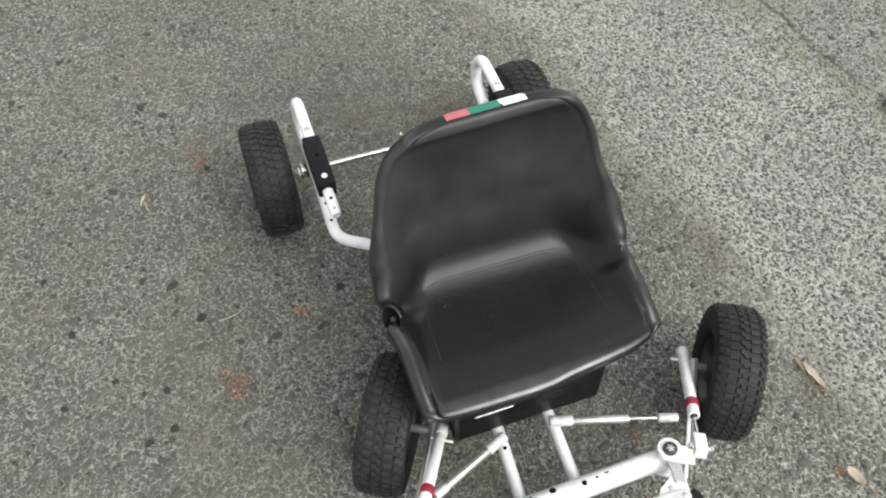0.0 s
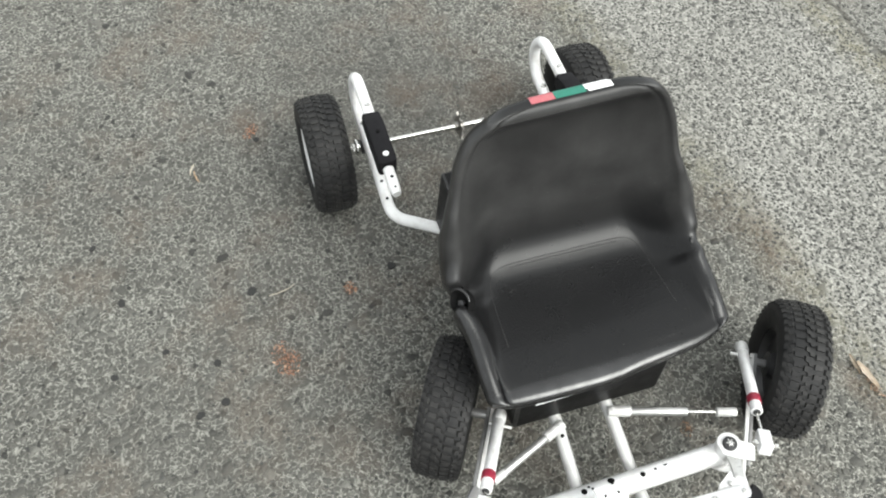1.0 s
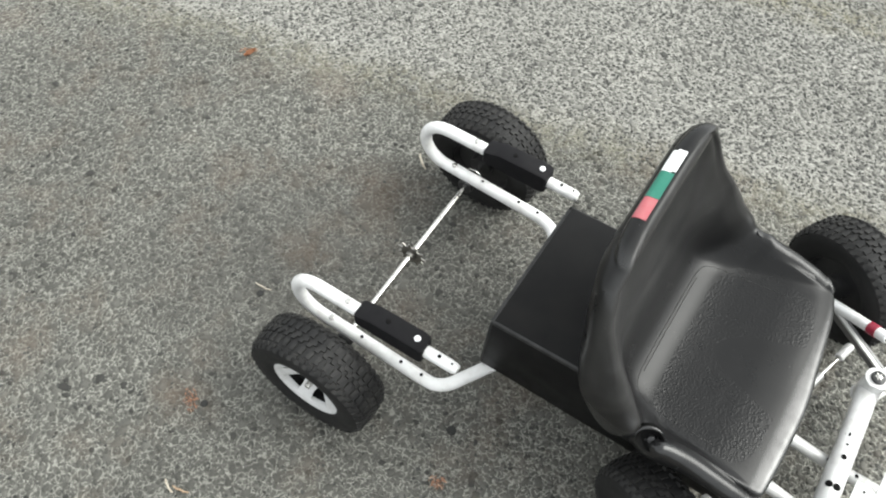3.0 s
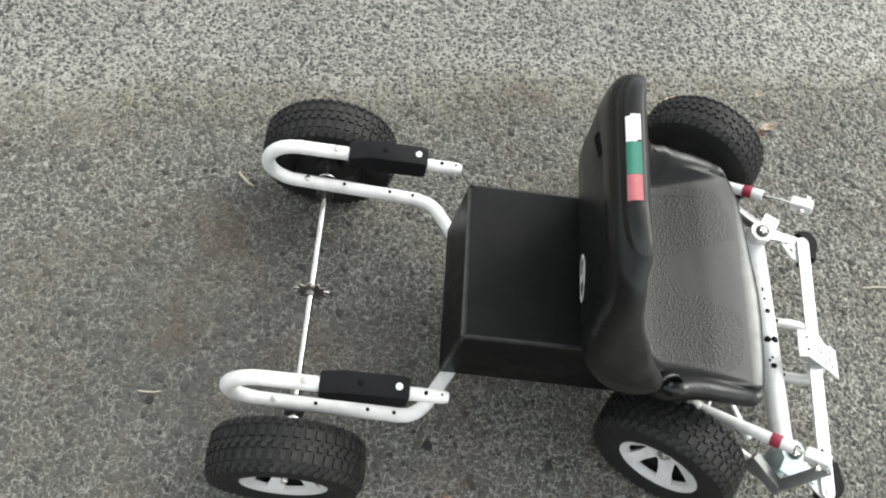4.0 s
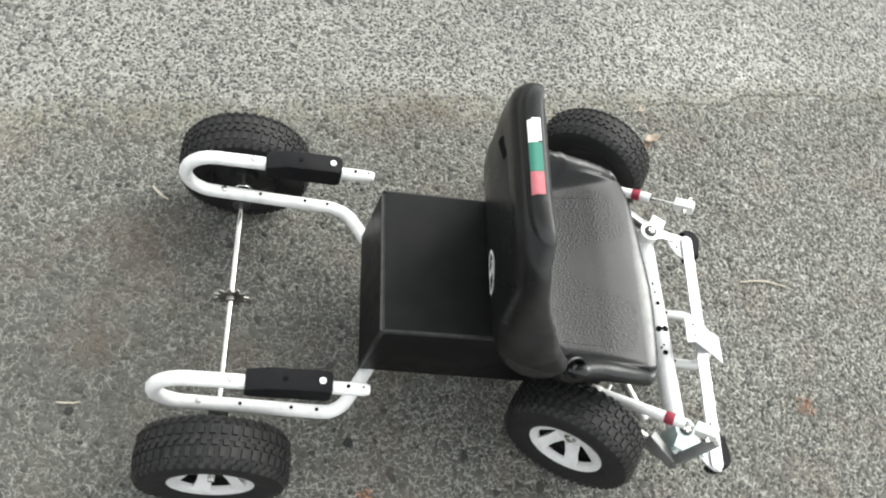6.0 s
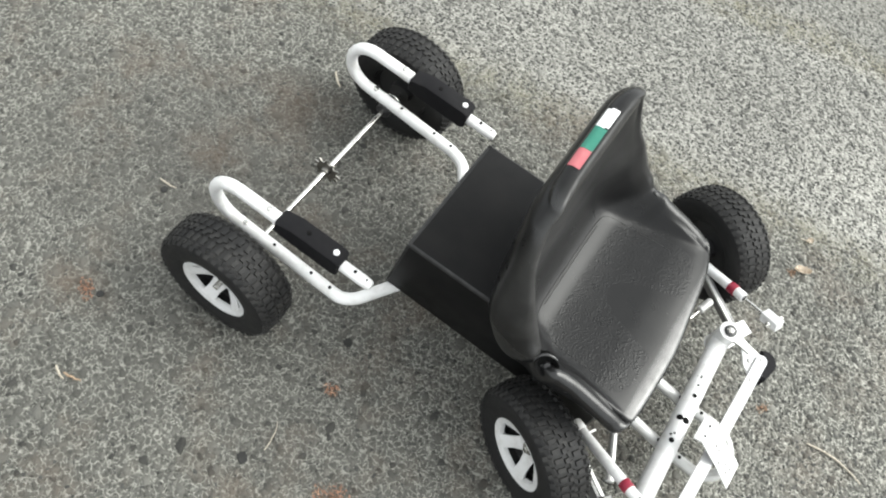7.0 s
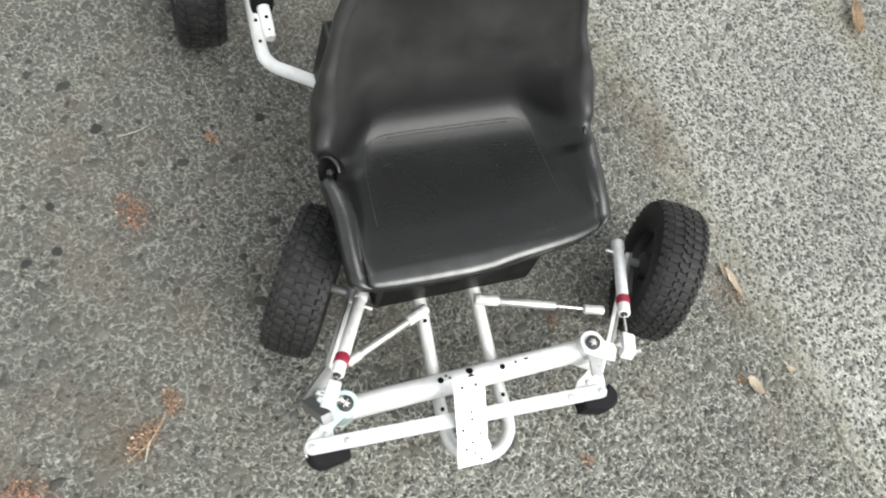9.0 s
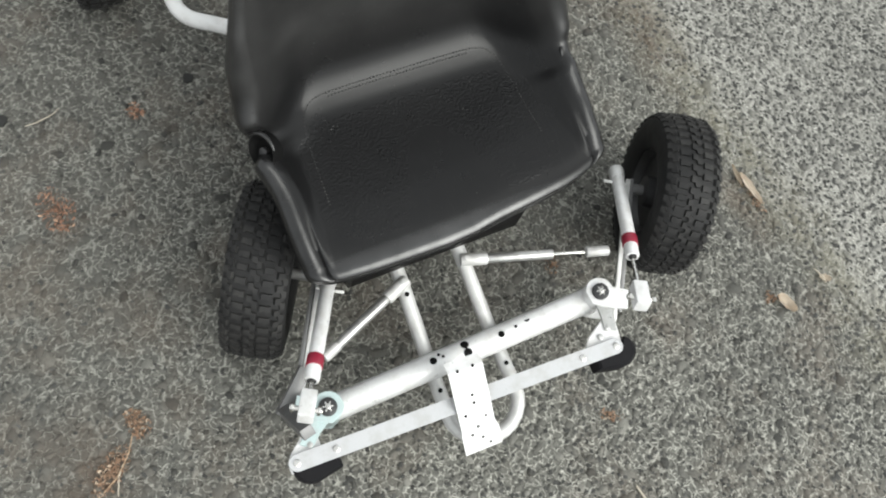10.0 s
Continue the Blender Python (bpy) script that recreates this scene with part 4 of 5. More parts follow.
# ---- wheels: the hub at the origin, the open rim towards -Y ----
def wheel_meshes():
    bm = bmesh.new()
    side = [(0.066, -0.028), (0.068, -0.036), (0.074, -0.0400), (0.086, -0.0430), (0.100, -0.0442), (0.112, -0.0425), (0.1190, -0.0385),
            (0.1225, -0.030), (0.1240, -0.015)]
    profile = side + [(0.1245, 0.0)] + [(a, -b) for a, b in side[::-1]]
    lathe(bm, profile, 72)
    tyre = part("tyre", bm, TYRE, None, "black rubber tyre")
    bm = bmesh.new()
    count = 46
    # stepped lugs: five staggered rows, the outer ones folded over the shoulder
    for row, (y, tilt, wide, base) in enumerate(((-0.0345, 34, 0.0080, 0.1198), (-0.0175, 8, 0.0078, 0.1235), (0.0, 0, 0.0078, 0.1245), (0.0175, -8, 0.0078, 0.1235), (0.0345, -34, 0.0080, 0.1198))):
        lean = 1 if row % 2 else -1
        for k in range(count):
            a = 360 * (k + (0.5 if row % 2 else 0.0)) / count
            m = (Matrix.Rotation(radians(a), 4, "Y") @ Matrix.Translation((0, y, base)) @ Matrix.Rotation(radians(tilt), 4, "X"))
            long = 0.0070
            step = [(-long + 0.002 * lean, -wide), (long * 0.35 + 0.002 * lean, -wide), (long * 0.35 + 0.001 * lean, -wide * 0.1), (long - 0.002 * lean, wide * 0.15),
                    (long - 0.002 * lean, wide), (-long * 0.45 - 0.002 * lean, wide), (-long * 0.45 - 0.001 * lean, wide * 0.2), (-long + 0.002 * lean, -wide * 0.05)]
            low = [m @ Vector((x, yy, -0.003)) for x, yy in step]
            top = [m @ Vector((x * 0.88, yy * 0.91, 0.0030)) for x, yy in step]
            loft(bm, [low, top])
    tread = part("tread", bm, TREAD, None, "", smooth=False, kind="stuff")
    bm = bmesh.new()
    # a flat outer ring, and broad spokes that run deep inwards to the hub
    lathe(bm, [(0.0570, -0.0250), (0.0570, -0.0320), (0.0582, -0.0340), (0.0720, -0.0380), (0.0752, -0.0400), (0.0760, -0.0380), (0.0735, -0.0300), (0.0700, -0.0260)], 60)
    for k in range(5):
        m = Matrix.Rotation(radians(72 * k), 4, "Y")
        ribs = ((0.012, 0.0130, -0.0050), (0.026, 0.0150, -0.0110), (0.040, 0.0128, -0.0205), (0.053, 0.0145, -0.0300), (0.0590, 0.0200, -0.0335))
        rings = []
        for x, half_wide, y in ribs:
            rings.append([m @ Vector((x, y, half_wide)), m @ Vector((x, y - 0.0016, half_wide * 0.5)), m @ Vector((x, y - 0.0016, -half_wide * 0.5)), m @ Vector((x, y, -half_wide)),
                          m @ Vector((x, y + 0.0075, -half_wide * 0.8)), m @ Vector((x, y + 0.0075, half_wide * 0.8))])
        loft(bm, rings)
    lathe(bm, [(0.001, -0.0115), (0.0220, -0.0115), (0.0280, -0.0110), (0.0300, -0.006), (0.0290, 0.008), (0.001, 0.008)], 32)
    rim = part("rim", bm, RIM_PLASTIC, None, "pale grey plastic rim with five broad spokes")
    bm = bmesh.new()
    lathe(bm, [(0.001, 0.014), (0.062, 0.014), (0.068, -0.020), (0.0695, -0.028), (0.071, -0.030), (0.070, 0.032), (0.066, 0.034), (0.060, 0.020), (0.026, 0.020), (0.024, 0.034), (0.014, 0.036), (0.001, 0.036)], 48)
    hub = part("wheel", bm, BLACK_STEEL, None, "black wheel with rubber tyre")
    bm = bmesh.new()
    rod(bm, (0, -0.0145, 0), (0, -0.0100, 0), 0.0125, 18)
    rod(bm, (0, -0.0190, 0), (0, -0.0135, 0), 0.0068, 6)
    nut = part("hub_nut", bm, CHROME, None, "steel hub nut")
    for child in (tyre, tread, rim, nut):
        child.parent = hub
    hub.parent = kart
    return hub


wheel = wheel_meshes()
STEER = -30.0
PIN = {-1: Vector((0.857, -0.219, 0.0)), 1: Vector((0.852, 0.214, 0.0))}


def steered(side, x, y, z):
    """A place of the steering gear: x ahead of the king pin, y outwards, turned with the wheel."""
    return PIN[side] + Matrix.Rotation(radians(STEER), 4, "Z") @ Vector((x, side * y, z))


def wheel_pose(side, place, turn, spin):
    flip = Matrix.Rotation(radians(180), 4, "Z") if side > 0 else Matrix()
    return Matrix.Translation(place) @ Matrix.Rotation(radians(turn), 4, "Z") @ flip @ Matrix.Rotation(radians(spin), 4, "Y")


wheel.matrix_basis = wheel_pose(-1, (0, -0.305, 0.13), 0, 36)
copy_thing(wheel, wheel_pose(1, (0, 0.294, 0.13), 0, 20))
copy_thing(wheel, wheel_pose(-1, steered(-1, -0.185, 0.118, 0.13), STEER, 60))
copy_thing(wheel, wheel_pose(1, steered(1, -0.185, 0.103, 0.13), STEER, 33))


def build_front_frame():
    # cross tube
    bm = bmesh.new()
    a, b = PIN[-1] + Vector((0, 0.006, 0.112)), PIN[1] + Vector((0, -0.006, 0.112))
    rod(bm, a, b, 0.0192, 24, 0.003)
    bar = part("front_cross_tube", bm, SILVER_PAINT, kart, "white painted front cross tube with drilled holes")
    for y, f, r in ((-0.056, 12, 0.0054), (-0.004, -12, 0.0068), (-0.004, 28, 0.0064), (0.053, 8, 0.0050), (0.078, 16, 0.0026), (0.098, 30, 0.0050), (-0.045, 30, 0.0026), (-0.040, 14, 0.0024)):
        d = Vector((-math.sin(radians(f)), 0, math.cos(radians(f))))
        c = Vector((0.855, y, 0.112))
        bm = bmesh.new()
        rod(bm, c + d * 0.016, c + d * 0.0197, r, 12, 0.0003)
        part("hole", bm, HOLE_DARK, bar)
    # U tube below it
    bm = bmesh.new()
    pts = [(0.70, -0.049, 0.116), (0.73, -0.050, 0.112), (0.80, -0.052, 0.094), (0.855, -0.054, 0.081), (0.925, -0.056, 0.075)]
    for a in range(-75, 76, 15):
        pts.append((0.926 + 0.054 * math.cos(radians(a)), -0.001 + 0.056 * math.sin(radians(a)), 0.074))
    pts += [(0.925, 0.055, 0.075), (0.855, 0.053, 0.081), (0.80, 0.052, 0.094), (0.73, 0.051, 0.112), (0.70, 0.050, 0.116)]
    sweep(bm, pts, 0.0112, 14)
    u = part("front_loop_tube", bm, ALUMINIUM, kart, "silver grey loop tube below the cross tube")
    for x, y, z in ((0.744, -0.0505, 0.1205), (0.838, -0.0535, 0.0965), (0.890, -0.055, 0.0895), (0.838, 0.0525, 0.0965), (0.890, 0.054, 0.0895)):
        bm = bmesh.new()
        rod(bm, (x, y, z - 0.004), (x, y, z + 0.0005), 0.0036, 12, 0.0003)
        part("hole", bm, HOLE_DARK, u)
    # bent steering plate
    bm = bmesh.new()
    line = [((0.868, -0.033), 0.193), ((0.884, -0.033), 0.197), ((0.936, -0.034), 0.153), ((0.958, -0.034), 0.133), ((0.968, -0.034), 0.124), ((0.990, -0.034), 0.104)]
    rings = []
    for (x, y), z in line:
        w, more = (0.0255, 0.0) if x < 0.93 else (0.0250, 0.001) if x < 0.96 else (0.0265, 0.004)
        rings.append([(x, y - w, z), (x + 0.002, y + w + more, z), (x + 0.003, y + w + more, z - 0.004), (x + 0.001, y - w, z - 0.004)])
    loft(bm, rings)
    plate = part("steering_plate", bm, SILVER_PAINT, kart, "bent white plate with small drilled holes", smooth=False)
    holes = ((0.20, -0.5), (0.20, 0.45), (0.33, 0.02), (0.37, 0.02), (0.44, -0.6), (0.52, 0.6), (0.62, 0.0), (0.78, -0.45), (0.86, 0.15), (0.95, 0.55))
    for f, v in holes:
        k = f * 5
        i = min(int(k), 4)
        (p, z0), (q, z1) = line[i], line[i + 1]
        g = k - i
        c = Vector((p[0] + (q[0] - p[0]) * g + 0.001, p[1] + v * 0.024, z0 + (z1 - z0) * g))
        n = Vector((z0 - z1, 0, q[0] - p[0])).normalized()
        bm = bmesh.new()
        rod(bm, c - n * 0.002, c + n * 0.0005, 0.0022, 10, 0.0002)
        part("hole", bm, HOLE_DARK, plate)


def build_steering(side):
    at = lambda x, y, z: steered(side, x, y, z)
    tie = at(0.078, 0.029, 0.144)
    # king pin bracket: two plates with the bar's end between them
    bm = bmesh.new()
    up = Matrix.Translation(PIN[side]) @ Matrix.Rotation(radians(STEER), 4, "Z") @ (Matrix() if side > 0 else Matrix.Scale(-1, 4, (0, 1, 0)))
    shape = [(0.022 * math.cos(radians(a)), 0.022 * math.sin(radians(a))) for a in range(120, 300, 20)] + [(0.020, -0.010), (0.022, 0.010), (0.020, 0.044), (-0.010, 0.044)]
    for z in (0.146, 0.078):
        slab(bm, shape, 0.0045, up @ Matrix.Translation((0, 0, z)), 0.001)
    rod(bm, at(0, 0, 0.079), at(0, 0, 0.148), 0.0205, 20)
    bracket = part("king_pin_bracket", bm, TEAL_PAINT if side < 0 else SILVER_PAINT, kart, "pale teal king pin bracket" if side < 0 else "white king pin bracket")
    bm = bmesh.new()
    rod(bm, at(0, 0, 0.149), at(0, 0, 0.156), 0.0128, 24, 0.002)
    cap = part("cap", bm, BLACK_STEEL, bracket, "black round cap with bright screw")
    bm = bmesh.new()
    for k in range(3):
        m = Matrix.Translation(at(0, 0, 0.1555)) @ Matrix.Rotation(radians(60 * k + 15), 4, "Z")
        block(bm, (-0.0075, -0.0012, 0), (0.0075, 0.0012, 0.0014), 0.0003, m, 1)
    rod(bm, at(0, 0, 0.155), at(0, 0, 0.158), 0.0042, 10)
    part("screw", bm, CHROME, bracket, "bright star screw")
    # neck and steering arm to the tie bar
    bm = bmesh.new()
    slab(bm, [(0.012, -0.008), (0.034, 0.004), (0.056, 0.012), (0.054, 0.030), (0.030, 0.024), (0.008, 0.022)], 0.005, up @ Matrix.Translation((0, 0, 0.1405)), 0.001)
    part("neck", bm, TEAL_PAINT if side < 0 else DAMPER_STEEL, bracket, "pale teal neck" if side < 0 else "dull steel neck")
    bm = bmesh.new()
    arm = [(0.036, 0.010), (0.072, -0.012), (0.088, -0.014), (0.096, 0.008), (0.092, 0.034), (0.080, 0.041), (0.066, 0.039), (0.038, 0.028)]
    slab(bm, arm, 0.004, up @ Matrix.Translation((0, 0, 0.1375)), 0.001)
    part("steering_arm", bm, SILVER_PAINT, bracket, "white steering arm plate")
    for x, y in ((0.052, 0.016), (0.067, 0.006)):
        bm = bmesh.new()
        q = up @ Vector((x, y, 0.1415))
        rod(bm, q - Vector((0, 0, 0.004)), q + Vector((0, 0, 0.0045)), 0.0046, 6)
        part("bolt", bm, DAMPER_STEEL, bracket, "dull steel bolt")
    # rubber foot rest below the tie bar's end
    bm = bmesh.new()
    heading = (steered(1, 0.078, 0.029, 0) - steered(-1, 0.078, 0.029, 0)).normalized() * side
    m = frame_of(tie + Vector((0.010, 0, -0.038)) - heading * 0.020 + heading * (0.020 if side > 0 else 0.0), tie + Vector((0.010, 0, -0.038)) + heading * 0.02)
    flip = Matrix.Scale(-1, 4, (0, 1, 0)) if side > 0 else Matrix()
    shape = [(-0.036, -0.006), (-0.036, 0.014)] + [(0.002 + 0.027 * math.sin(radians(a)), 0.024 * math.cos(radians(a)) - 0.002) for a in range(0, 141, 20)] + [(0.010, -0.012)]
    slab(bm, [(x, y) for x, y in shape], 0.042, m @ flip, 0.004)
    part("foot_rest", bm, GRIP_RUBBER, kart, "black ribbed rubber foot rest under the tie bar")
    # swing arm that carries the wheel, and its bent guard
    bm = bmesh.new()
    m = frame_of(at(0.012, 0.046, 0.096), at(-0.20, 0.047, 0.126))
    block(bm, (0, -0.0035, -0.015), (0.214, 0.0035, 0.015), 0.002, m)
    rod(bm, at(-0.185, 0.036, 0.13), at(-0.185, 0.09, 0.13), 0.008)
    swing = part("swing_arm", bm, GREY_STEEL, kart, "dark grey steel swing arm beside the wheel")
    if side < 0:
        bm = bmesh.new()
        for p, q, deep in ((at(0.041, 0.022, 0.199), at(0.008, 0.058, 0.122), 0.008), (at(0.012, 0.060, 0.117), at(-0.050, 0.040, 0.126), 0.011)):
            m = frame_of(p, q, (0.2, 0.1, 1))
            block(bm, (-0.004, -0.009, -deep), ((q - p).length + 0.003, 0.009, deep), 0.0015, m)
        part("guard_bar", bm, GREY_STEEL, swing, "bent dark grey bar")
    bm = bmesh.new()
    p, q = at(0.030, 0.038, 0.106), at(-0.195, 0.040, 0.140)
    m = frame_of(p, q)
    block(bm, (0, -0.0034, -0.003), ((q - p).length, 0.0034, 0.003), 0.0008, m)
    part("stay", bm, ALUMINIUM, swing, "thin silver stay")
    # spring strut above the arm
    slip, out_by, end, lean = (0.000, 0.0195, 0.025, 0.045) if side > 0 else (0.018, 0.0260, -0.006, 0.0)
    axis = lambda x: at(x + slip, out_by + lean * (x + 0.19), 0.201 + 0.42 * (x + 0.064))
    bm = bmesh.new()
    rod(bm, axis(-0.198), axis(-0.040), 0.0102, 18, 0.002)
    strut = part("spring_strut", bm, SILVER_PAINT, kart, "white spring strut with a red band")
    bm = bmesh.new()
    rod(bm, axis(-0.0755), axis(-0.0595), 0.0116, 18, 0.0006)
    part("band", bm, RED_TAPE, strut, "dark red band")
    bm = bmesh.new()
    rod(bm, axis(-0.05), axis(end), 0.0031, 12)
    part("piston_rod", bm, CHROME, strut, "bright piston rod")
    bm = bmesh.new()
    rod(bm, axis(-0.0415), axis(-0.0385), 0.0065, 14, 0.001)
    part("seal", bm, BLACK_STEEL, strut, "dark rod seal")
    bm = bmesh.new()
    m = frame_of(axis(end - 0.018), axis(end + 0.022))
    block(bm, (0, -0.0105, -0.0105), (0.040, 0.0105, 0.0105), 0.003, m)
    part("clevis", bm, SILVER_PAINT, strut, "white square end fitting")
    c = axis(end + 0.005)
    out = (at(0, 1, 0) - at(0, 0, 0)).normalized()
    bm = bmesh.new()
    rod(bm, c - out * 0.020, c + out * 0.022, 0.0035, 12)
    rod(bm, c + out * 0.016, c + out * 0.021, 0.0062, 6)
    rod(bm, c - out * 0.018, c - out * 0.013, 0.0062, 6)
    part("clevis_bolt", bm, CHROME, strut, "steel bolt with nuts")
    bm = bmesh.new()
    rod(bm, axis(-0.209), axis(-0.188), 0.0118, 16, 0.003)
    rod(bm, axis(-0.180) - out * 0.024, axis(-0.180) + out * 0.016, 0.0025, 10)
    part("top_fitting", bm, ALUMINIUM, strut, "grey end fitting")
    # side damper from the loop tube to the arm
    p, q = Vector((0.728, side * 0.051, 0.126)), at(-0.075, 0.012, 0.126)
    d = (q - p).normalized()
    length = (q - p).length
    bm = bmesh.new()
    rod(bm, p + d * 0.028, p + d * length * (0.62 if side > 0 else 0.90), 0.0075, 16, 0.001)
    damper = part("side_damper", bm, DAMPER_STEEL, kart, "slim silver damper")
    bm = bmesh.new()
    rod(bm, p - d * 0.008, p + d * 0.034, 0.0098, 14, 0.002)
    rod(bm, p + Vector((0, 0, -0.012)), p + Vector((0, 0, 0.0115)), 0.0045, 10)
    part("end_fitting", bm, ALUMINIUM, damper, "grey end fitting")
    bm = bmesh.new()
    rod(bm, p + d * length * 0.6, p + d * length * 0.92, 0.0028, 10)
    part("damper_rod", bm, CHROME, damper, "bright damper rod")
    bm = bmesh.new()
    rod(bm, p + d * length * 0.86, q + d * 0.006, 0.0082, 14, 0.002)
    part("end_fitting", bm, ALUMINIUM, damper, "grey end fitting")


def build_tie_bar():
    a, b = steered(-1, 0.078, 0.029, 0.1445), steered(1, 0.078, 0.029, 0.1445)
    bm = bmesh.new()
    m = frame_of(a, b)
    length = (b - a).length
    shape = [(-0.011 * math.cos(radians(q)), 0.0115 * math.sin(radians(q))) for q in range(-90, 91, 30)] + [(length + 0.011 * math.cos(radians(q)), 0.0115 * math.sin(radians(q))) for q in range(90, -91, -30)]
    slab(bm, shape, 0.004, m, 0.0006)
    bar = part("tie_bar", bm, DULL_WHITE, kart, "flat white tie bar joining both steering arms")
    for x in (0.0, 0.055, length - 0.055, length):
        bm = bmesh.new()
        q = m @ Vector((x, 0, 0.004))
        rod(bm, q - Vector((0, 0, 0.010)), q + Vector((0, 0, 0.0022)), 0.0052, 14, 0.001)
        part("rivet", bm, CHROME, bar, "steel rivet")


build_box()
build_seat()
for side in (-1, 1):
    build_rear_frame(side)
build_axle()
build_front_frame()
for side in (-1, 1):
    build_steering(side)
build_tie_bar()


# ---- loose things on the ground ----
def leaf(place, size, turn, material, label, seed, curl=0.25, broad=0.30):
    """A dry curled leaf, lying on the ground."""
    rng = random.Random(seed)
    bm = bmesh.new()
    n, rows = 9, []
    for i in range(n):
        f = i / (n - 1)
        w = math.sin(math.pi * min(f * 0.95 + 0.04, 1)) ** 0.8 * broad * rng.uniform(0.75, 1.15)
        rows.append((f - 0.5, w))
    top = []
    for x, w in rows:
        top.append([Vector((x * size, v * w * size, size * (curl * (v * v * 0.35 + x * x * 0.4) + rng.uniform(0, 0.03)) + 0.0048)) for v in (-1, -0.5, 0, 0.5, 1)])
    grid = [[bm.verts.new(v) for v in row] for row in top]
    for a, b in zip(grid, grid[1:]):
        for k in range(4):
            bm.faces.new((a[k], a[k + 1], b[k + 1], b[k]))
    bmesh.ops.solidify(bm, geom=list(bm.faces), thickness=0.0006)
    ob = part("leaf", bm, material)
    ob.matrix_basis = pose(*place, 0.0, 0, 0, turn)
    return tagged(ob, label, "leaf", "fallen leaves")


def crumbs(place, size, count, material, label, seed, turn=0.0, long=1.0):
    """A patch of broken leaf bits pressed on to the asphalt: slivers and flakes."""
    rng = random.Random(seed)
    bm = bmesh.new()
    for k in range(count * 2):
        a, r = rng.uniform(0, 2 * math.pi), size * rng.random() ** 0.8
        s = rng.uniform(0.0011, 0.0034)
        thin = rng.choice((0.2, 0.35, 0.7))
        m = Matrix.Translation((r * math.cos(a) * long, r * math.sin(a) / long, rng.uniform(0.0032, 0.0058))) @ Euler((rng.uniform(-0.5, 0.5), rng.uniform(-0.4, 0.4), rng.uniform(0, 6.28))).to_matrix().to_4x4()
        n = rng.choice((5, 6, 7))
        slab(bm, [(s * rng.uniform(0.7, 1.6) * math.cos(2 * math.pi * i / n), s * thin * rng.uniform(0.5, 1.1) * math.sin(2 * math.pi * i / n)) for i in range(n)], 0.0006, m, 0.0002)
    ob = part("leaf_litter", bm, material, smooth=False)
    ob.matrix_basis = pose(*place, 0.0, 0, 0, turn)
    return tagged(ob, label, "leaf litter", "patches of leaf litter", "stuff" if count > 20 else "")


def twig(a, b, radius, material, label, seed, bend=0.01):
    rng = random.Random(seed)
    a, b = Vector((*a, 0.0052)), Vector((*b, 0.0052))
    side = (b - a).cross(Vector((0, 0, 1))).normalized()
    bm = bmesh.new()
    pts = [a.lerp(b, f) + side * (bend * math.sin(math.pi * f) + rng.uniform(-0.001, 0.001)) for f in np.linspace(0, 1, 8)]
    sweep(bm, pts, [radius * (0.5 + 0.5 * math.sin(math.pi * min(0.15 + f * 0.8, 1))) for f in np.linspace(0, 1, 8)], 7)
    return tagged(part("twig", bm, material), label, "twig", "twigs")


def pebble(place, size, seed):
    """A flat dark stone with a broken outline, level with its neighbours."""
    rng = random.Random(seed)
    bm = bmesh.new()
    long = rng.uniform(0.75, 1.0)
    outline = [(size * rng.uniform(0.75, 1.1) * math.cos(a), size * long * rng.uniform(0.75, 1.1) * math.sin(a)) for a in np.linspace(0, 2 * math.pi, 8, endpoint=False)]
    slab(bm, outline, 0.0042, Matrix.Translation((0, 0, -0.0012)), 0.0012)
    ob = part("flat_stone", bm, DARK_STONE, smooth=False)
    ob.matrix_basis = pose(*place, 0, 0, 0, rng.uniform(0, 360))
    return tagged(ob, "flat dark stone set in the asphalt", "stone", "dark stones")


crumbs((0.268, -0.323), 0.016, 43, RUST_LEAF, "small patch of orange brown leaf bits", 1)
crumbs((0.396, -0.486), 0.034, 115, RUST_LEAF, "patch of rusty brown leaf bits", 2, 8, 1.25)
crumbs((0.756, -0.474), 0.021, 110, TAN_BITS, "patch of tan brown leaf bits", 3, 20, 1.2)
crumbs((0.808, -0.527), 0.028, 150, TAN_BITS, "patch of tan brown leaf bits", 4, 130, 1.5)
crumbs((0.850, -0.705), 0.033, 140, RUST_LEAF, "patch of rusty brown leaf bits", 5, 60, 1.3)
crumbs((1.231, -0.105), 0.024, 67, RUST_LEAF, "patch of rusty brown leaf bits", 6)
crumbs((-0.225, -0.447), 0.020, 48, RUST_LEAF, "small patch of reddish leaf bits", 7, 140, 1.4)
crumbs((-0.757, 0.357), 0.016, 22, RUST_LEAF, "small patch of orange brown leaf bits", 8, 30, 1.5)
leaf((-0.744, 0.350), 0.036, 75, ORANGE_LEAF, "small curled orange brown leaf on asphalt", 41, 0.5, 0.22)
crumbs((0.762, 0.222), 0.016, 28, TAN_BITS, "small patch of tan leaf bits", 9)
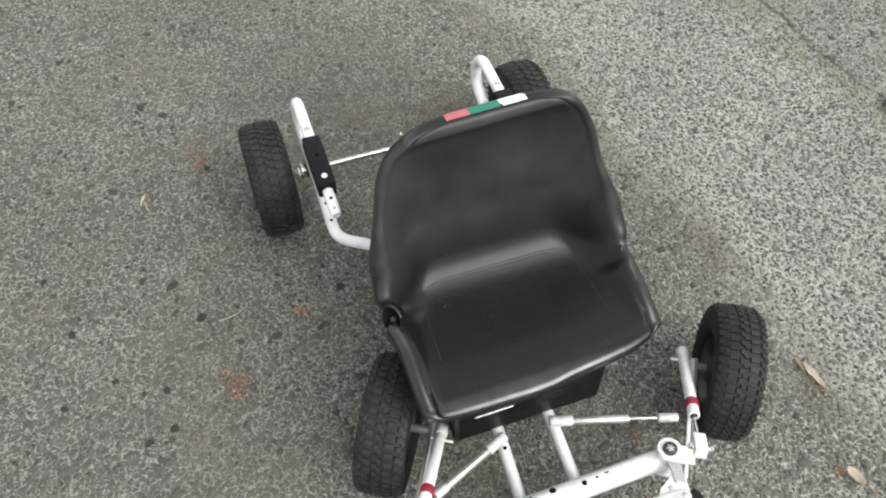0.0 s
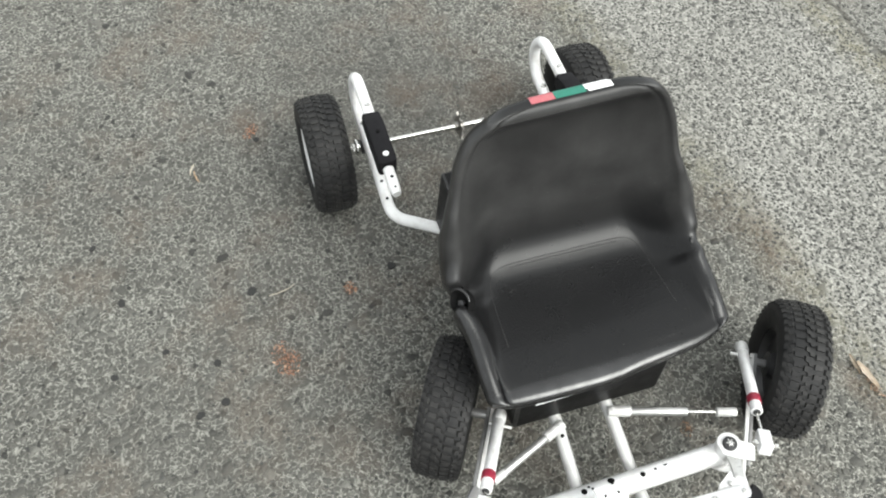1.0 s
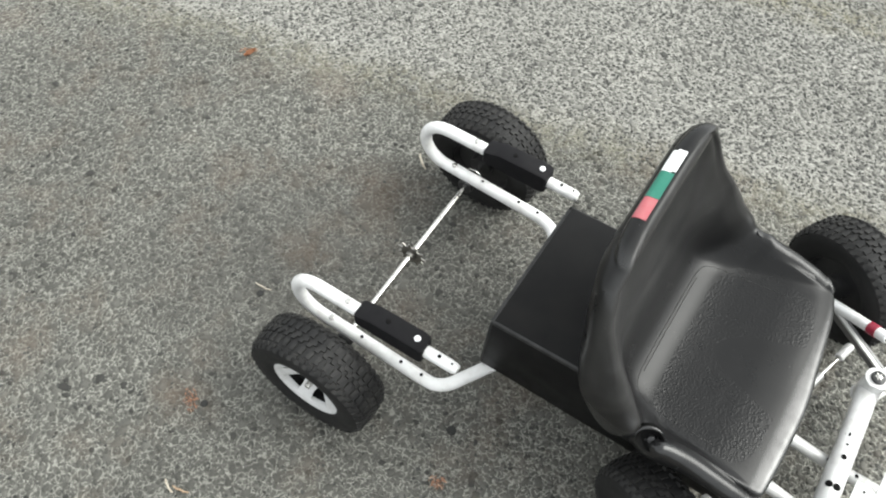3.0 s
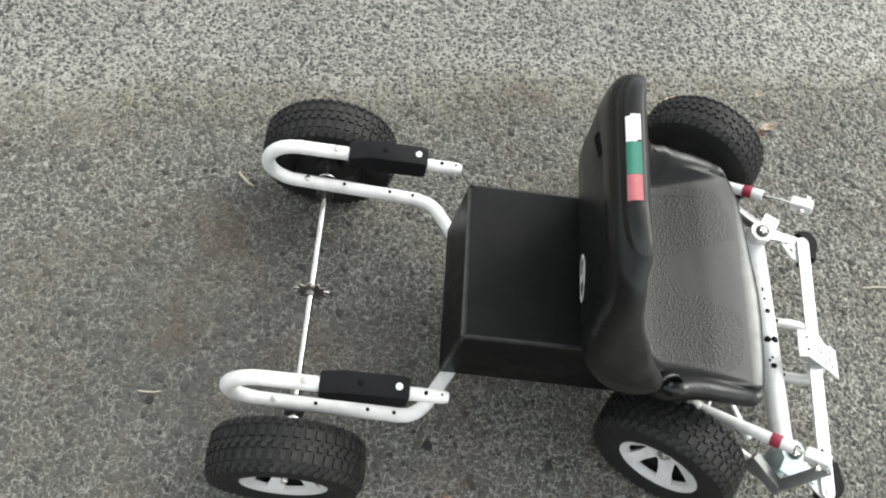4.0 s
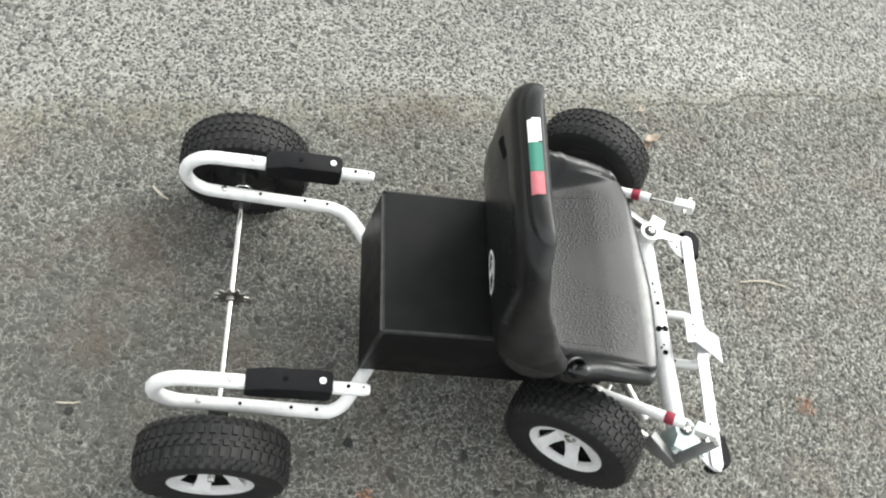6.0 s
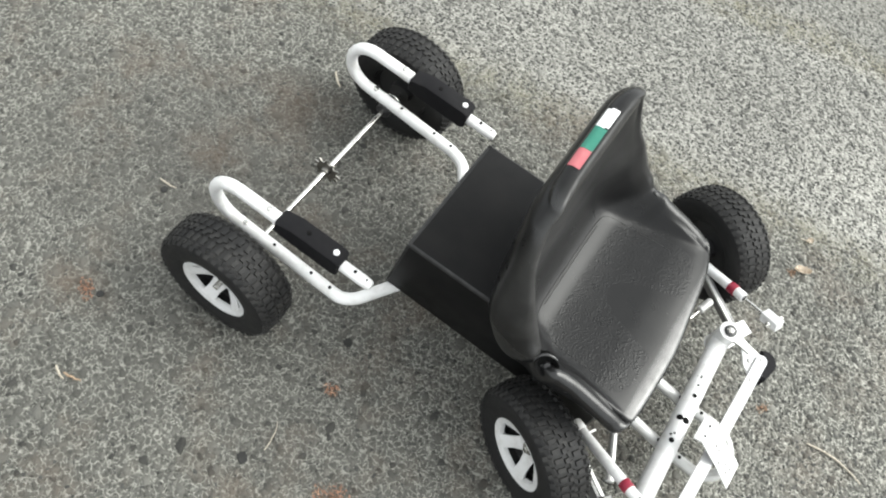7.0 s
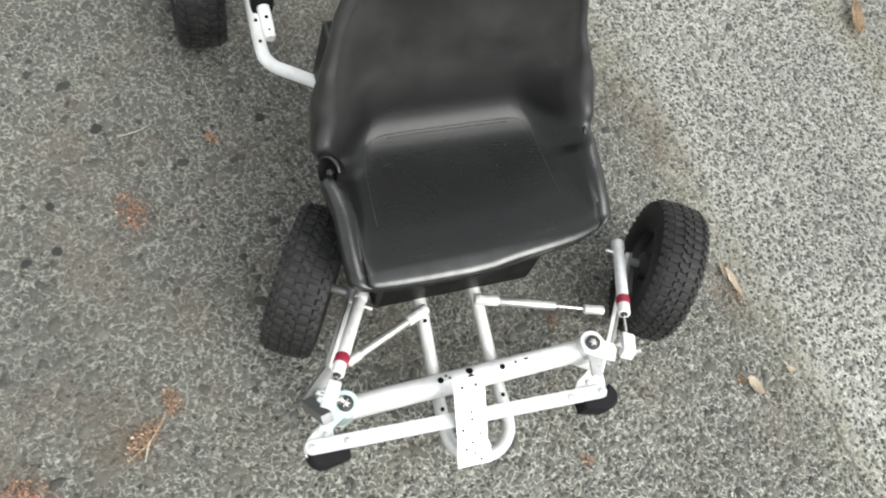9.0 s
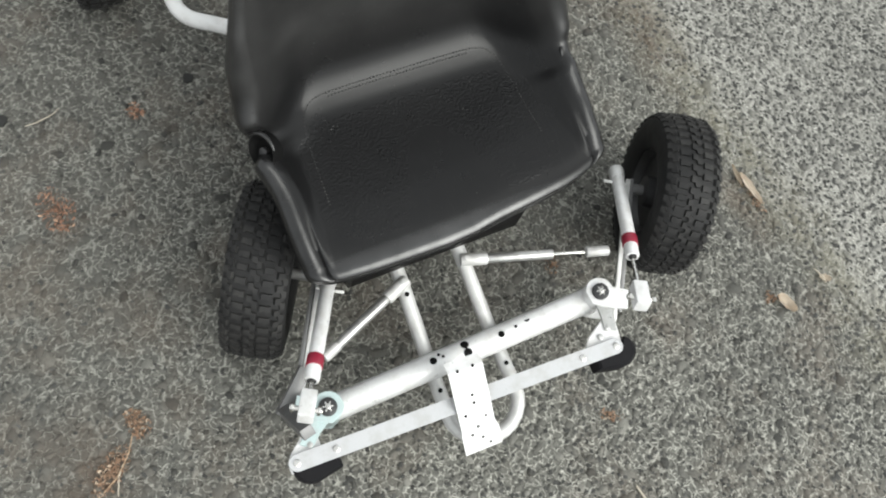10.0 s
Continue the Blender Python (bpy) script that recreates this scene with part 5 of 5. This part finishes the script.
crumbs((1.025, 0.204), 0.016, 28, TAN_BITS, "small patch of pale leaf bits", 10, 60, 1.5)
leaf((0.178, 1.266), 0.10, -20, TAN_LEAF, "curled tan brown dry leaf on asphalt", 11, 0.4, 0.16)
leaf((0.975, 0.578), 0.040, 20, CREAM_LEAF, "small pale curled leaf on asphalt", 12, 0.8)
crumbs((0.955, 0.560), 0.012, 26, TAN_BITS, "small patch of brown leaf bits", 13)
leaf((0.765, 0.628), 0.066, 9, CREAM_LEAF, "narrow pale torn dry leaf on asphalt", 14, 0.25, 0.11)
leaf((0.735, 0.617), 0.046, -4, PALE_LEAF, "narrow pale torn dry leaf on asphalt", 24, 0.15, 0.10)
crumbs((0.79, 0.628), 0.018, 30, TAN_BITS, "patch of tan leaf bits", 25, 10, 1.6)
leaf((0.962, 0.675), 0.024, 60, PALE_LEAF, "small pale leaf scrap on asphalt", 15)
twig((1.137, 0.189), (1.270, 0.180), 0.0022, STRAW, "thin bent pale twig on asphalt", 16, -0.012)
twig((-0.158, -0.590), (-0.130, -0.602), 0.0024, STRAW, "short pale splinter on asphalt", 17, 0.002)
twig((-0.138, -0.592), (-0.104, -0.586), 0.0020, DRY_LEAF, "short brown splinter on asphalt", 27, 0.002)
twig((0.833, -0.545), (0.770, -0.485), 0.0012, DRY_LEAF, "thin bent straw among leaf bits", 28, 0.008)
twig((0.845, -0.528), (0.800, -0.505), 0.0012, STRAW, "thin pale straw among leaf bits", 29, -0.004)
twig((0.970, 0.672), (0.940, 0.664), 0.0016, STRAW, "thin pale straw on asphalt", 31, 0.003)
twig((0.240, -0.491), (0.227, -0.435), 0.0011, STRAW, "thin pale straw on asphalt", 33, 0.004)
twig((-0.19, 0.305), (-0.155, 0.275), 0.0030, STRAW, "short pale splinter on asphalt", 18, 0.003)
twig((-0.290, -0.172), (-0.250, -0.170), 0.0018, STRAW, "thin pale straw on asphalt", 19, 0.002)
for i, (x, y, s) in enumerate(DARK_STONES):
    pebble((x, y), s, 30 + i)
